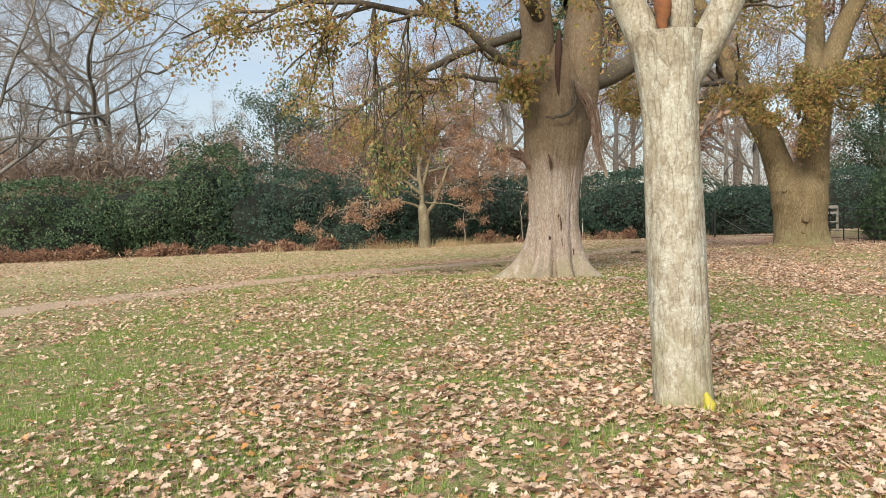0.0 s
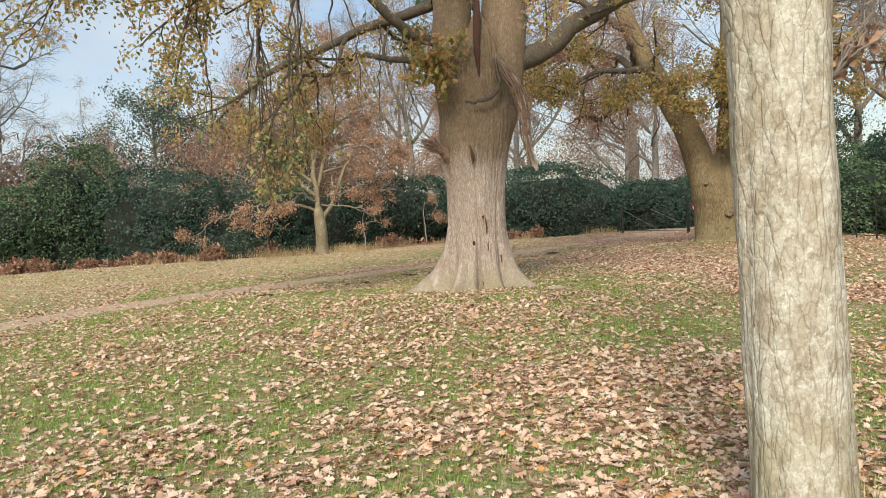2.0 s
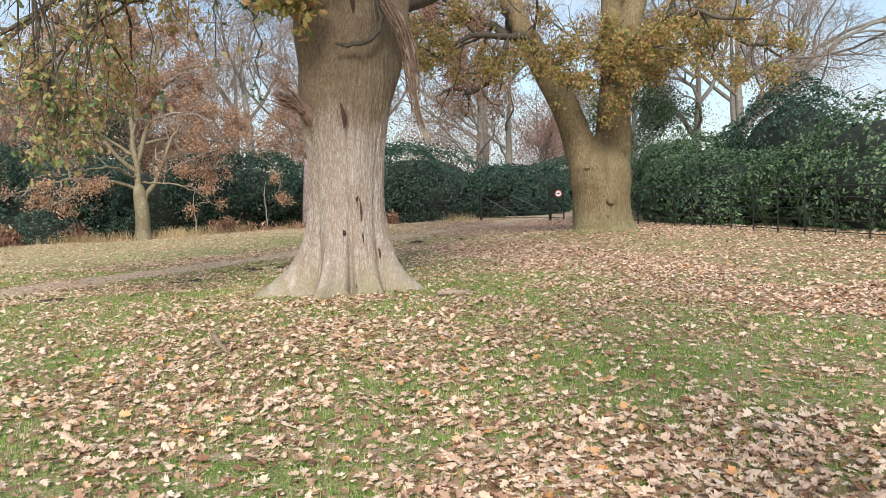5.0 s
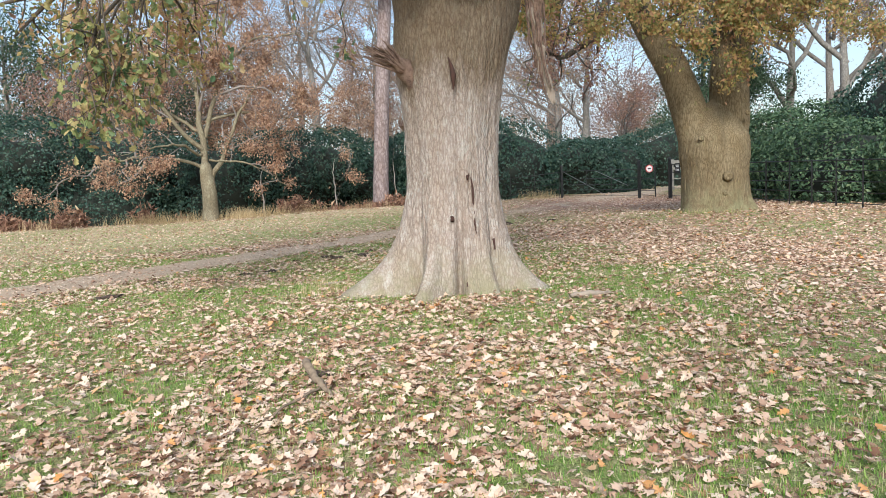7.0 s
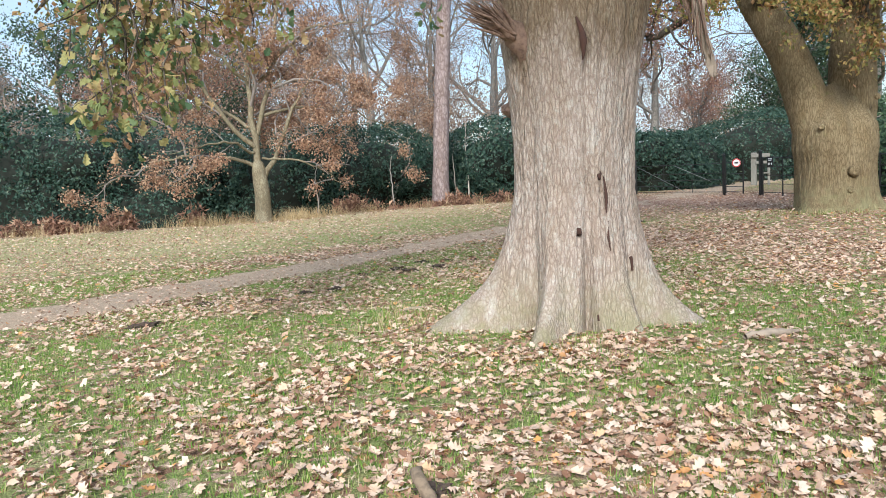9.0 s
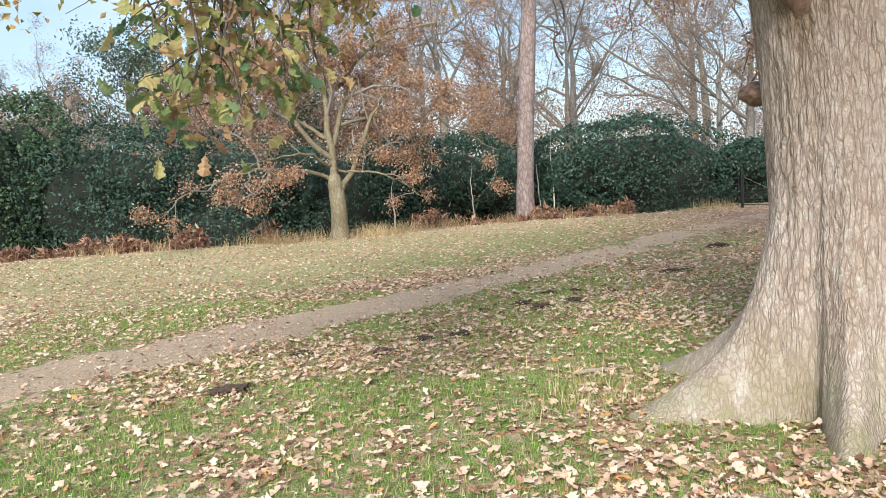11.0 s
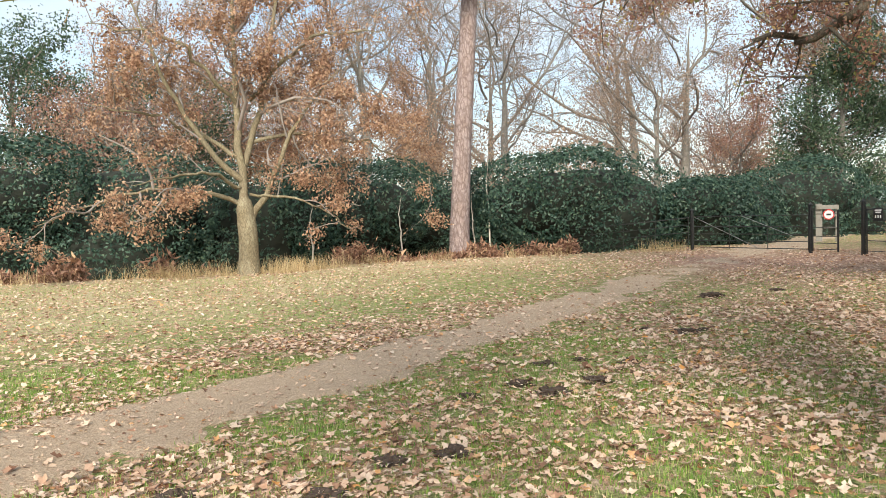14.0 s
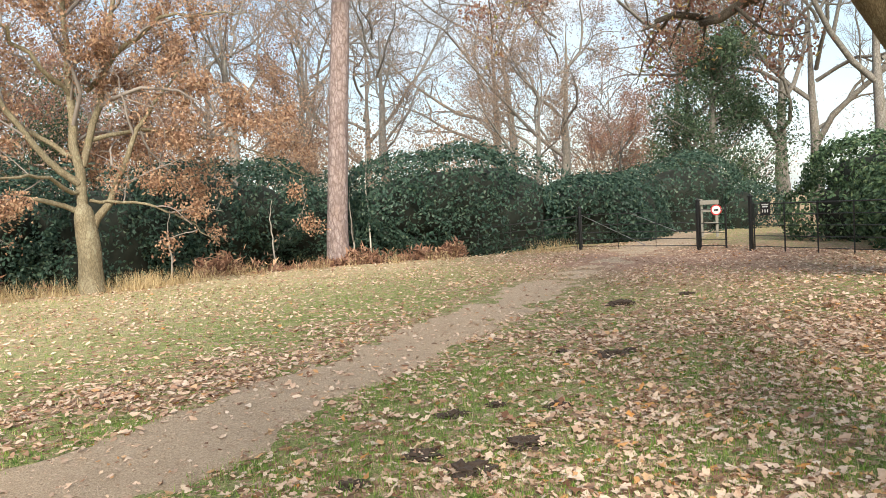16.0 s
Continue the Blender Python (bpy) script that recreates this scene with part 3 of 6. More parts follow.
def leaf_shape(kind):
    """A leaf of length 1 along +x, folded along its midrib: vertices and triangles."""
    if kind == "lobed":
        s, w = OAK_S, OAK_W
    elif kind == "simple":
        v = np.array([(0, 0, 0), (0.36, 0.22, 0.07), (0.74, 0.25, 0.03), (1, 0, -0.1), (0.74, -0.25, 0.03), (0.36, -0.22, 0.07)])
        return v, np.array([(0, 2, 1), (0, 3, 2), (0, 4, 3), (0, 5, 4)])
    elif kind == "jagged":
        half = [(0.16, 0.05), (0.24, 0.20), (0.36, 0.11), (0.50, 0.34), (0.63, 0.17), (0.78, 0.30), (0.88, 0.14)]
        rim = [(0, 0)] + half + [(1, 0)] + [(x, -y) for x, y in half[::-1]]
        v = np.array([(0.5, 0, 0.0)] + [(x, y, 0.12 * abs(y)) for x, y in rim])
        n = len(rim)
        return v, np.array([(0, k % n + 1, k) for k in range(1, n + 1)])
    elif kind == "starry":
        rim = [(0, 0), (0.22, 0.20), (0.40, 0.10), (0.56, 0.33), (0.74, 0.16), (1, 0.02), (0.74, -0.18), (0.54, -0.32), (0.40, -0.10), (0.24, -0.20)]
        v = np.array([(0.5, 0, 0.0)] + [(x, y, 0.1 * abs(y)) for x, y in rim])
        return v, np.array([(0, k % 10 + 1, k) for k in range(1, 11)])
    elif kind == "blade":
        return np.array([(0, 0, 0), (0.45, 0.07, 0.03), (1, 0, -0.12), (0.45, -0.07, 0.03)]), np.array([(0, 1, 2), (0, 2, 3)])[:, ::-1]
    elif kind == "lance":
        s, w = np.array([0, 0.5, 1.0]), np.array([0.03, 0.15, 0.02])
    else:
        return np.array([(0, 0, 0), (0.5, 0.28, 0.08), (1, 0, -0.05), (0.5, -0.28, 0.08)]), np.array([(0, 1, 2), (0, 2, 3)])[:, ::-1]
    n = len(s)
    bend = -0.16 * s * s
    v = np.concatenate([np.stack([s, 0 * s, bend], 1), np.stack([s, w, bend + 0.35 * w], 1), np.stack([s, -w, bend + 0.35 * w], 1)])
    f = []
    for i in range(n - 1):
        f += [(i, i + 1, n + i + 1), (i, n + i + 1, n + i), (i, 2 * n + i + 1, i + 1), (i, 2 * n + i, 2 * n + i + 1)]
    return v, np.array(f)


def leaves(rng, at, along, size, kind="diamond", curl=0.0):
    """Leaves at the points at, whose tips point along; returns vertices and faces."""
    tv, tf = leaf_shape(kind)
    n = len(at)
    x = unit(along)
    y = unit(np.cross(x, rng.normal(size=x.shape)))
    z = np.cross(x, y)
    v = np.repeat(tv[None], n, 0)
    if curl:
        k = rng.normal(0, curl, n)[:, None]
        v[:, :, 2] += k * (v[:, :, 0] - 0.5) ** 2 * 2.5 + rng.normal(0, curl, n)[:, None] * np.abs(v[:, :, 1]) * 1.5
        v[:, :, 2] += rng.normal(0, curl * 0.12, v.shape[:2])
    v = v * size[:, None, None]
    V = at[:, None, :] + v[:, :, 0:1] * x[:, None] + v[:, :, 1:2] * y[:, None] + v[:, :, 2:3] * z[:, None]
    F = tf[None] + (np.arange(n) * len(tv))[:, None, None]
    return V.reshape(-1, 3), [F.reshape(-1, 3)]


def leaves_on(rng, P, count, size, spread, kind="diamond", clump=0.5, droop=-0.35, keep=None, curl=0.15):
    """Leaves in clumps along the twigs P."""
    m = len(P)
    w = rng.uniform(0, 1, m) ** (1 + 6 * clump)
    if keep is not None:
        w = w * keep(P[:, -1])
    idx = rng.choice(m, count, p=w / w.sum())
    t = rng.uniform(0.3, 1.0, count)[:, None]
    at = P[idx, 0] * (1 - t) + P[idx, -1] * t + rng.normal(0, spread, (count, 3))
    along = rng.normal(size=(count, 3)) + np.array([0, 0, droop * 2])
    return leaves(rng, at, along, rng.uniform(*size, count), kind, curl)


def trunk_mesh(name, spine, radii, mat, shape=None, around=72, step=0.05, seed=0, rough=0.03, furrow=0.0):
    """An upright trunk: spine rows (z, x, y), radii rows (z, r), and shape(angle, z), which scales the radius; furrow is the depth of its upright bark grooves."""
    sp, rd = np.array(spine, float), np.array(radii, float)
    z = np.arange(sp[0, 0], sp[-1, 0] + step / 2, step)
    a = np.arange(around) * 2 * np.pi / around
    Z, A = np.meshgrid(z, a, indexing="ij")
    r = np.interp(Z, rd[:, 0], rd[:, 1])
    if shape:
        r = r * shape(A, Z)
    r = r * (1 + rough * 2 * (fbm(np.cos(A) * 3 + seed, Z * 1.1 + np.sin(A) * 3, seed) - 0.5) + rough * (fbm(A * 9, Z * 3.0, seed + 5, 3) - 0.5))
    if furrow:
        wave = fbm(A * 11 + 0.25 * np.sin(Z * 2.3), Z * 1.5, seed + 9, 4)
        fine = fbm(A * 26, Z * 4.0, seed + 21, 3)
        r = r - furrow * (np.exp(-((wave - 0.5) / 0.05) ** 2) + 0.45 * np.exp(-((fine - 0.5) / 0.07) ** 2))
    V = np.stack([np.interp(Z, sp[:, 0], sp[:, 1]) + r * np.cos(A), np.interp(Z, sp[:, 0], sp[:, 2]) + r * np.sin(A), Z], -1).reshape(-1, 3)
    i, j = np.meshgrid(np.arange(len(z) - 1), np.arange(around), indexing="ij")
    j2 = (j + 1) % around
    F = np.stack([i * around + j, i * around + j2, (i + 1) * around + j2, (i + 1) * around + j], -1).reshape(-1, 4)
    return mesh_of(name, V, [F], mat)


def lobe(a, centre, width):
    d = (a - centre + np.pi) % (2 * np.pi) - np.pi
    return np.exp(-(d / width) ** 2)


def crown_of(rng, limbs, spec):
    """Grows generations of branches from the limbs; spec rows are the arguments of spawn."""
    made, level = [], limbs
    for row in spec:
        P = np.concatenate([p for p, r in level]) if isinstance(level, list) else level[0]
        R = np.concatenate([r for p, r in level]) if isinstance(level, list) else level[1]
        level = spawn(rng, P, R, *row)
        made.append(level)
    return made


# ---- the great oak beside the path ----
def great_oak():
    rng = np.random.default_rng(21)
    oak = thing("oak_tree", (2.38, 16.4, 0), "veteran oak with a split trunk, torn hanging limb and yellowing leaves", "tree", "old oaks in the grass")
    o = np.array([2.38, 16.4, 0.0])

    def shape(a, z):
        f = np.exp(-np.maximum(z, 0) / 0.42)
        s = 1 + f * (1.55 * lobe(a, radians(170), 0.27) + 0.95 * lobe(a, radians(231), 0.17) + 0.40 * lobe(a, radians(288), 0.16) + 1.05 * lobe(a, radians(328), 0.26) + 1.8 * lobe(a, radians(118), 0.2) + 0.7 * lobe(a, radians(35), 0.4))
        low = np.exp(-np.maximum(z - 0.1, 0) / 0.7)
        s = s - low * (0.32 * lobe(a, radians(205), 0.13) + 0.32 * lobe(a, radians(259), 0.09) + 0.2 * lobe(a, radians(305), 0.08)) - 0.06 * lobe(a, radians(262), 0.05) * smooth(2.4, 0.4, z) - 0.07 * lobe(a, radians(238), 0.09) * smooth(1.6, 0.3, z)
        s = s + 0.10 * lobe(a, radians(258), 0.16) * np.exp(-((z - 2.55) / 0.3) ** 2) - 0.11 * lobe(a, radians(260), 0.05) * np.exp(-((z - 2.45) / 0.2) ** 2)
        return s + 0.08 * smooth(2.4, 3.2, z) * np.abs(np.cos(a))

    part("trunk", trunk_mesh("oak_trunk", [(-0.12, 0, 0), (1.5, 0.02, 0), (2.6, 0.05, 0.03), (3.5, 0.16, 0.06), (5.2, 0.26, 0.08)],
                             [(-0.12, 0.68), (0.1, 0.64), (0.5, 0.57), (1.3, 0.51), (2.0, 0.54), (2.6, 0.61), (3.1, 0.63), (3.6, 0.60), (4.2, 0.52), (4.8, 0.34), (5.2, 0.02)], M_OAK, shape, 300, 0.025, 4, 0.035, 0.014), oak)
    stems = [curve([(-0.20, 0.04, 2.3), (-0.24, 0.06, 3.2), (-0.22, 0.1, 4.4), (-0.2, 0.12, 6.0), (-0.7, 0.0, 9.0), (-1.2, -0.3, 13.5)], [0.26, 0.36, 0.37, 0.33, 0.26, 0.08], 24, 0.02, rng),
             curve([(0.24, 0.05, 2.2), (0.48, 0.08, 3.2), (0.72, 0.1, 4.6), (0.84, 0.12, 6.0), (1.2, 0.4, 9.5), (1.6, 0.8, 14.5)], [0.24, 0.42, 0.44, 0.37, 0.28, 0.08], 24, 0.02, rng)]
    for p, r in stems:
        v, f = tubes([(p, r, 28)])
        part("stem", mesh_of("oak_stem", v, f, M_OAK), oak)
    limbs = [curve([(-0.4, 0.0, 4.6), (-2.6, -0.7, 5.7), (-5.0, -1.4, 5.9), (-7.2, -1.8, 5.0)], [0.10, 0.07, 0.045, 0.015], 14, 0.09, rng),
             curve([(-0.4, 0.2, 4.2), (-1.9, 0.9, 4.7), (-3.3, 1.5, 4.1), (-4.2, 1.8, 3.1)], [0.07, 0.05, 0.03, 0.012], 14, 0.07, rng),
             curve([(0.9, 0.1, 4.25), (1.8, 0.2, 4.7), (3.9, 0.3, 5.9), (6.6, -0.2, 6.4)], [0.22, 0.19, 0.13, 0.03], 14, 0.05, rng),
             curve([(-0.2, -0.1, 5.6), (-1.1, -2.6, 6.9), (-2.2, -5.6, 7.0), (-2.9, -8.0, 6.4)], [0.14, 0.10, 0.06, 0.02], 14, 0.09, rng),
             curve([(0.9, -0.1, 6.0), (2.0, -2.6, 7.2), (3.0, -6.0, 7.6)], [0.18, 0.12, 0.03], 14, 0.05, rng),
             curve([(0.6, 0.4, 6.0), (0.7, 3.4, 8.0), (0.4, 6.5, 8.8)], [0.2, 0.13, 0.03], 14, 0.05, rng),
             curve([(-0.5, 0.3, 6.6), (-3.3, 1.9, 8.4), (-6.2, 3.6, 8.4)], [0.17, 0.11, 0.03], 14, 0.05, rng),
             curve([(-0.5, 0.3, 5.4), (-2.4, 2.2, 5.2), (-4.4, 3.2, 4.4), (-5.2, 3.4, 3.6)], [0.11, 0.08, 0.05, 0.015], 14, 0.05, rng),
             curve([(1.2, 0.5, 7.4), (4.2, 2.0, 8.8), (6.8, 3.0, 8.6)], [0.17, 0.11, 0.03], 14, 0.05, rng),
             curve([(-0.7, 0.0, 8.0), (-3.0, -2.4, 9.6), (-5.5, -4.2, 9.6)], [0.15, 0.1, 0.03], 14, 0.05, rng)]
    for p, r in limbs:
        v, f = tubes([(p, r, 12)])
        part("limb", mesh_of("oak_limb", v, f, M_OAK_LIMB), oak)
    gens = crown_of(rng, limbs + [spawn(rng, stems[0][0], stems[0][1], 0.7, 0.5, 1.0, (40, 75), (0.3, 0.5), 0.03, 14, 0.1, 0.05), spawn(rng, stems[1][0], stems[1][1], 0.7, 0.5, 1.0, (40, 75), (0.3, 0.5), 0.03, 14, 0.1, 0.05)],
                    [(1.5, 0.2, 1.0, (35, 75), (0.3, 0.5), 0.022, 8, 0.16, 0.02), (2.4, 0.15, 1.0, (30, 70), (0.3, 0.55), 0.017, 6, 0.2, 0.0), (4.5, 0.15, 1.0, (25, 65), (0.35, 0.6), 0.012, 4, 0.2, -0.05, 0.16, 6, 0.6)])
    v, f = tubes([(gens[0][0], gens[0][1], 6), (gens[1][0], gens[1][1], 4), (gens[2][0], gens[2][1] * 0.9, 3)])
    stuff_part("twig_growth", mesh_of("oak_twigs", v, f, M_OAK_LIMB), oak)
    low = lambda q: np.where(q[:, 2] < 6.6, 1.0, 0.4)
    v, f = leaves_on(rng, gens[2][0], 30000, (0.06, 0.11), 0.14, "diamond", 0.15, -0.3, low)
    part("crown", mesh_of("oak_leaves", v, f, M_LEAF_OAK, False), oak, "sparse yellow-green autumn leaves")
    # leafy shoots sprouting from the trunk round the fork
    shoots = [curve([(-0.45, -0.35, 4.2), (-0.65, -0.75, 4.3), (-0.75, -0.95, 4.05)], [0.02, 0.012, 0.005], 6, 0.03, rng) for _ in range(7)]
    gs = crown_of(rng, shoots, [(9.0, 0.2, 1.0, (30, 75), (0.4, 0.8), 0.02, 4, 0.2, -0.05)])
    jig = np.array([0.25, 0.1, 0.35]) * rng.uniform(-1, 1, (len(gs[0][0]), 1, 3))
    sp = gs[0][0] + jig
    v, f = tubes([(sp, gs[0][1], 4)])
    stuff_part("shoot_growth", mesh_of("oak_shoots", v, f, M_OAK_LIMB), oak)
    v, f = leaves_on(rng, sp, 420, (0.10, 0.17), 0.09, "lobed", 0.2, -0.4)
    part("shoot_leaves", mesh_of("oak_shoot_leaves", v, f, M_LEAF_OAK, False), oak, "tuft of yellow leaves on the trunk")
    # low spray of turning leaves that hangs over the path
    spray = []
    for x, y, z in ((-3.45, -0.95, 2.0), (-3.68, -0.92, 2.03), (-3.27, -0.85, 2.08), (-3.15, -0.7, 2.2), (-3.6, -0.7, 2.18), (-3.57, -0.84, 1.98), (-3.72, -0.8, 2.05), (-3.38, -0.8, 2.1), (-3.7, -0.7, 2.2), (-3.95, -0.5, 2.5), (-3.0, -0.6, 2.6), (-4.6, -0.2, 2.9), (-2.5, 0.2, 2.9), (-3.4, 0.6, 2.8), (-1.6, 0.9, 3.2), (-4.5, -1.2, 3.2), (-2.0, -0.4, 3.5), (-3.2, -0.2, 3.3), (-1.0, 1.2, 3.0)):
        knots = np.concatenate([p[0] for p, r in limbs])
        hold = knots[np.argmin(np.linalg.norm(knots - np.array([x, y, z + 2.6]), axis=1))]
        spray.append(curve([tuple(hold), tuple(hold * 0.5 + np.array([x, y, z + 1.6]) * 0.5), (x + 0.06, y, z + 0.7), (x, y, z)], [0.022, 0.015, 0.010, 0.004], 14, 0.035, rng))
    gh = crown_of(rng, spray, [(3.4, 0.3, 1.0, (30, 80), (0.12, 0.24), 0.014, 5, 0.2, -0.05)])
    stuff_part("spray_growth", mesh_of("oak_spray", *tubes([(p, r, 6) for p, r in spray] + [(gh[0][0], gh[0][1], 4)]), M_OAK_LIMB), oak)
    tips = crown_of(rng, spray[:9], [(9.0, 0.72, 1.0, (30, 85), (0.05, 0.10), 0.012, 5, 0.2, 0.0)])
    stuff_part("spray_growth", mesh_of("oak_spray_tips", *tubes([(tips[0][0], tips[0][1], 5)]), M_OAK_LIMB), oak)
    part("spray_leaves", mesh_of("oak_tip_leaves", *leaves_on(rng, tips[0][0], 520, (0.06, 0.10), 0.035, "lobed", 0.0, -0.6, None, 0.2), M_LEAF_NEAR, True), oak, "drooping green, yellow and brown oak leaves")
    near = lambda q: np.where(q[:, 2] < 3.4, 1.0, 0.35)
    part("spray_leaves", mesh_of("oak_spray_leaves", *leaves_on(rng, gh[0][0], 560, (0.075, 0.125), 0.09, "lobed", 0.15, -0.6, near, 0.2), M_LEAF_NEAR, False), oak, "drooping green, yellow and brown oak leaves")
    # broken stub with splintered end
    v, f = tubes([(*curve([(-0.30, -0.12, 2.40), (-0.54, -0.23, 2.62), (-0.72, -0.31, 2.75)], [0.12, 0.095, 0.075], 10, 0.012, rng), 18)])
    stub = part("broken_stub", mesh_of("oak_stub", v + rng.normal(0, 0.008, v.shape), f, M_TORN), oak, "broken splintered branch stub")
    sv = []
    for k in range(60):
        a, q = rng.uniform(0, 6.28), rng.uniform(0.2, 1.0)
        off = np.array([0.02, math.cos(a) * 0.08, math.sin(a) * 0.08]) * q
        p0 = np.array([-0.60, -0.26, 2.66]) + off
        tip = p0 + np.array([-rng.uniform(0.12, 0.46), -0.1, rng.uniform(0.10, 0.22)]) + off * 0.25
        sv.append((np.stack([p0, (p0 + tip) / 2 + rng.normal(0, 0.012, 3), tip])[None], np.array([[0.020, 0.013, 0.002]]), 5))
    stuff_part("splinter_fan", mesh_of("oak_splinters", *tubes(sv), M_TORN), stub)
    # torn limb that hangs down from the fork
    hang = curve([(0.46, -0.62, 4.15), (0.62, -0.74, 3.85), (0.80, -0.70, 3.45), (0.84, -0.66, 2.95), (0.90, -0.64, 2.6), (1.04, -0.62, 2.2)], [0.025, 0.06, 0.075, 0.05, 0.035, 0.012], 22, 0.014, rng)
    v, f = tubes([(*hang, 14)])
    v = v + rng.normal(0, 0.015, v.shape)
    part("torn_limb", mesh_of("oak_torn_limb", v, f, M_DEAD, False), oak, "torn limb hanging by its fibres, pale wood showing")
    strips = []
    for k in range(22):
        a, cut = rng.uniform(0, 6.28), rng.integers(0, 6)
        off = np.array([math.cos(a), math.sin(a), 0]) * rng.uniform(0.05, 0.12)
        q = hang[0][0, cut:cut + 15:2] + off * np.linspace(1, 0.7, 8)[:, None] + rng.normal(0, 0.008, (8, 3))
        q[-1, 2] -= rng.uniform(0, 0.22)
        strips.append((q[None], (np.array([0.010, 0.016, 0.018, 0.016, 0.014, 0.012, 0.008, 0.003]) * rng.uniform(0.7, 1.4))[None], 5))
    stuff_part("torn_fibre", mesh_of("oak_torn_fibre", *tubes(strips), M_TORN), oak)
    snake = curve([(0.40, -0.55, 4.2), (0.44, -0.72, 3.75), (0.30, -0.80, 3.5), (0.05, -0.76, 3.42), (-0.2, -0.72, 3.45)], [0.03, 0.035, 0.04, 0.035, 0.02], 18, 0.01, rng)
    part("twisted_branch", mesh_of("oak_twisted_branch", *tubes([(*snake, 10)]), M_OAK_LIMB), oak)
    # long weeping crack and beetle holes in the bark
    for pts, rr in (([(0.07, -0.53, 1.42), (0.09, -0.53, 1.25), (0.085, -0.54, 1.12)], [0.005, 0.016, 0.006]), ([(0.10, -0.525, 1.05), (0.09, -0.54, 0.9), (0.10, -0.56, 0.8)], [0.006, 0.011, 0.004]),
                    ([(0.035, -0.525, 1.45), (0.03, -0.535, 1.4)], [0.02, 0.012]), ([(-0.16, -0.525, 1.0), (-0.16, -0.53, 0.95)], [0.02, 0.022]),
                    ([(0.12, -0.47, 3.9), (0.10, -0.43, 4.4), (0.16, -0.34, 4.9), (0.2, -0.22, 5.3)], [0.02, 0.06, 0.07, 0.05]), ([(-0.15, -0.60, 2.70), (-0.11, -0.655, 2.52), (-0.12, -0.63, 2.36)], [0.008, 0.034, 0.006]), ([(0.34, -0.43, 0.72), (0.35, -0.44, 0.6)], [0.016, 0.01]), ([(0.02, -0.545, 0.5), (-0.01, -0.56, 0.36), (-0.02, -0.57, 0.22)], [0.005, 0.012, 0.02])):
        p, r = curve(pts, rr, 8, 0.003, rng)
        part("bark_crack", mesh_of("oak_bark_crack", *tubes([(p, r, 8)]), M_CRACK), oak)
    # brown shelf of an old wound on the far side
    bm = bmesh.new()
    bmesh.ops.create_icosphere(bm, subdivisions=3, radius=1.0)
    for q in bm.verts:
        k = 1 + 0.18 * noise.noise(q.co * 2.5) + 0.08 * noise.noise(q.co * 7)
        q.co = Vector((q.co.x * 0.11 * k - 0.37, q.co.y * 0.15 * k + 0.45, q.co.z * (0.06 if q.co.z > 0 else 0.10) * k + 2.08))
    bm_part("wound_shelf", bm, M_TORN, oak, "brown shelf-like wound on the trunk")
    return oak


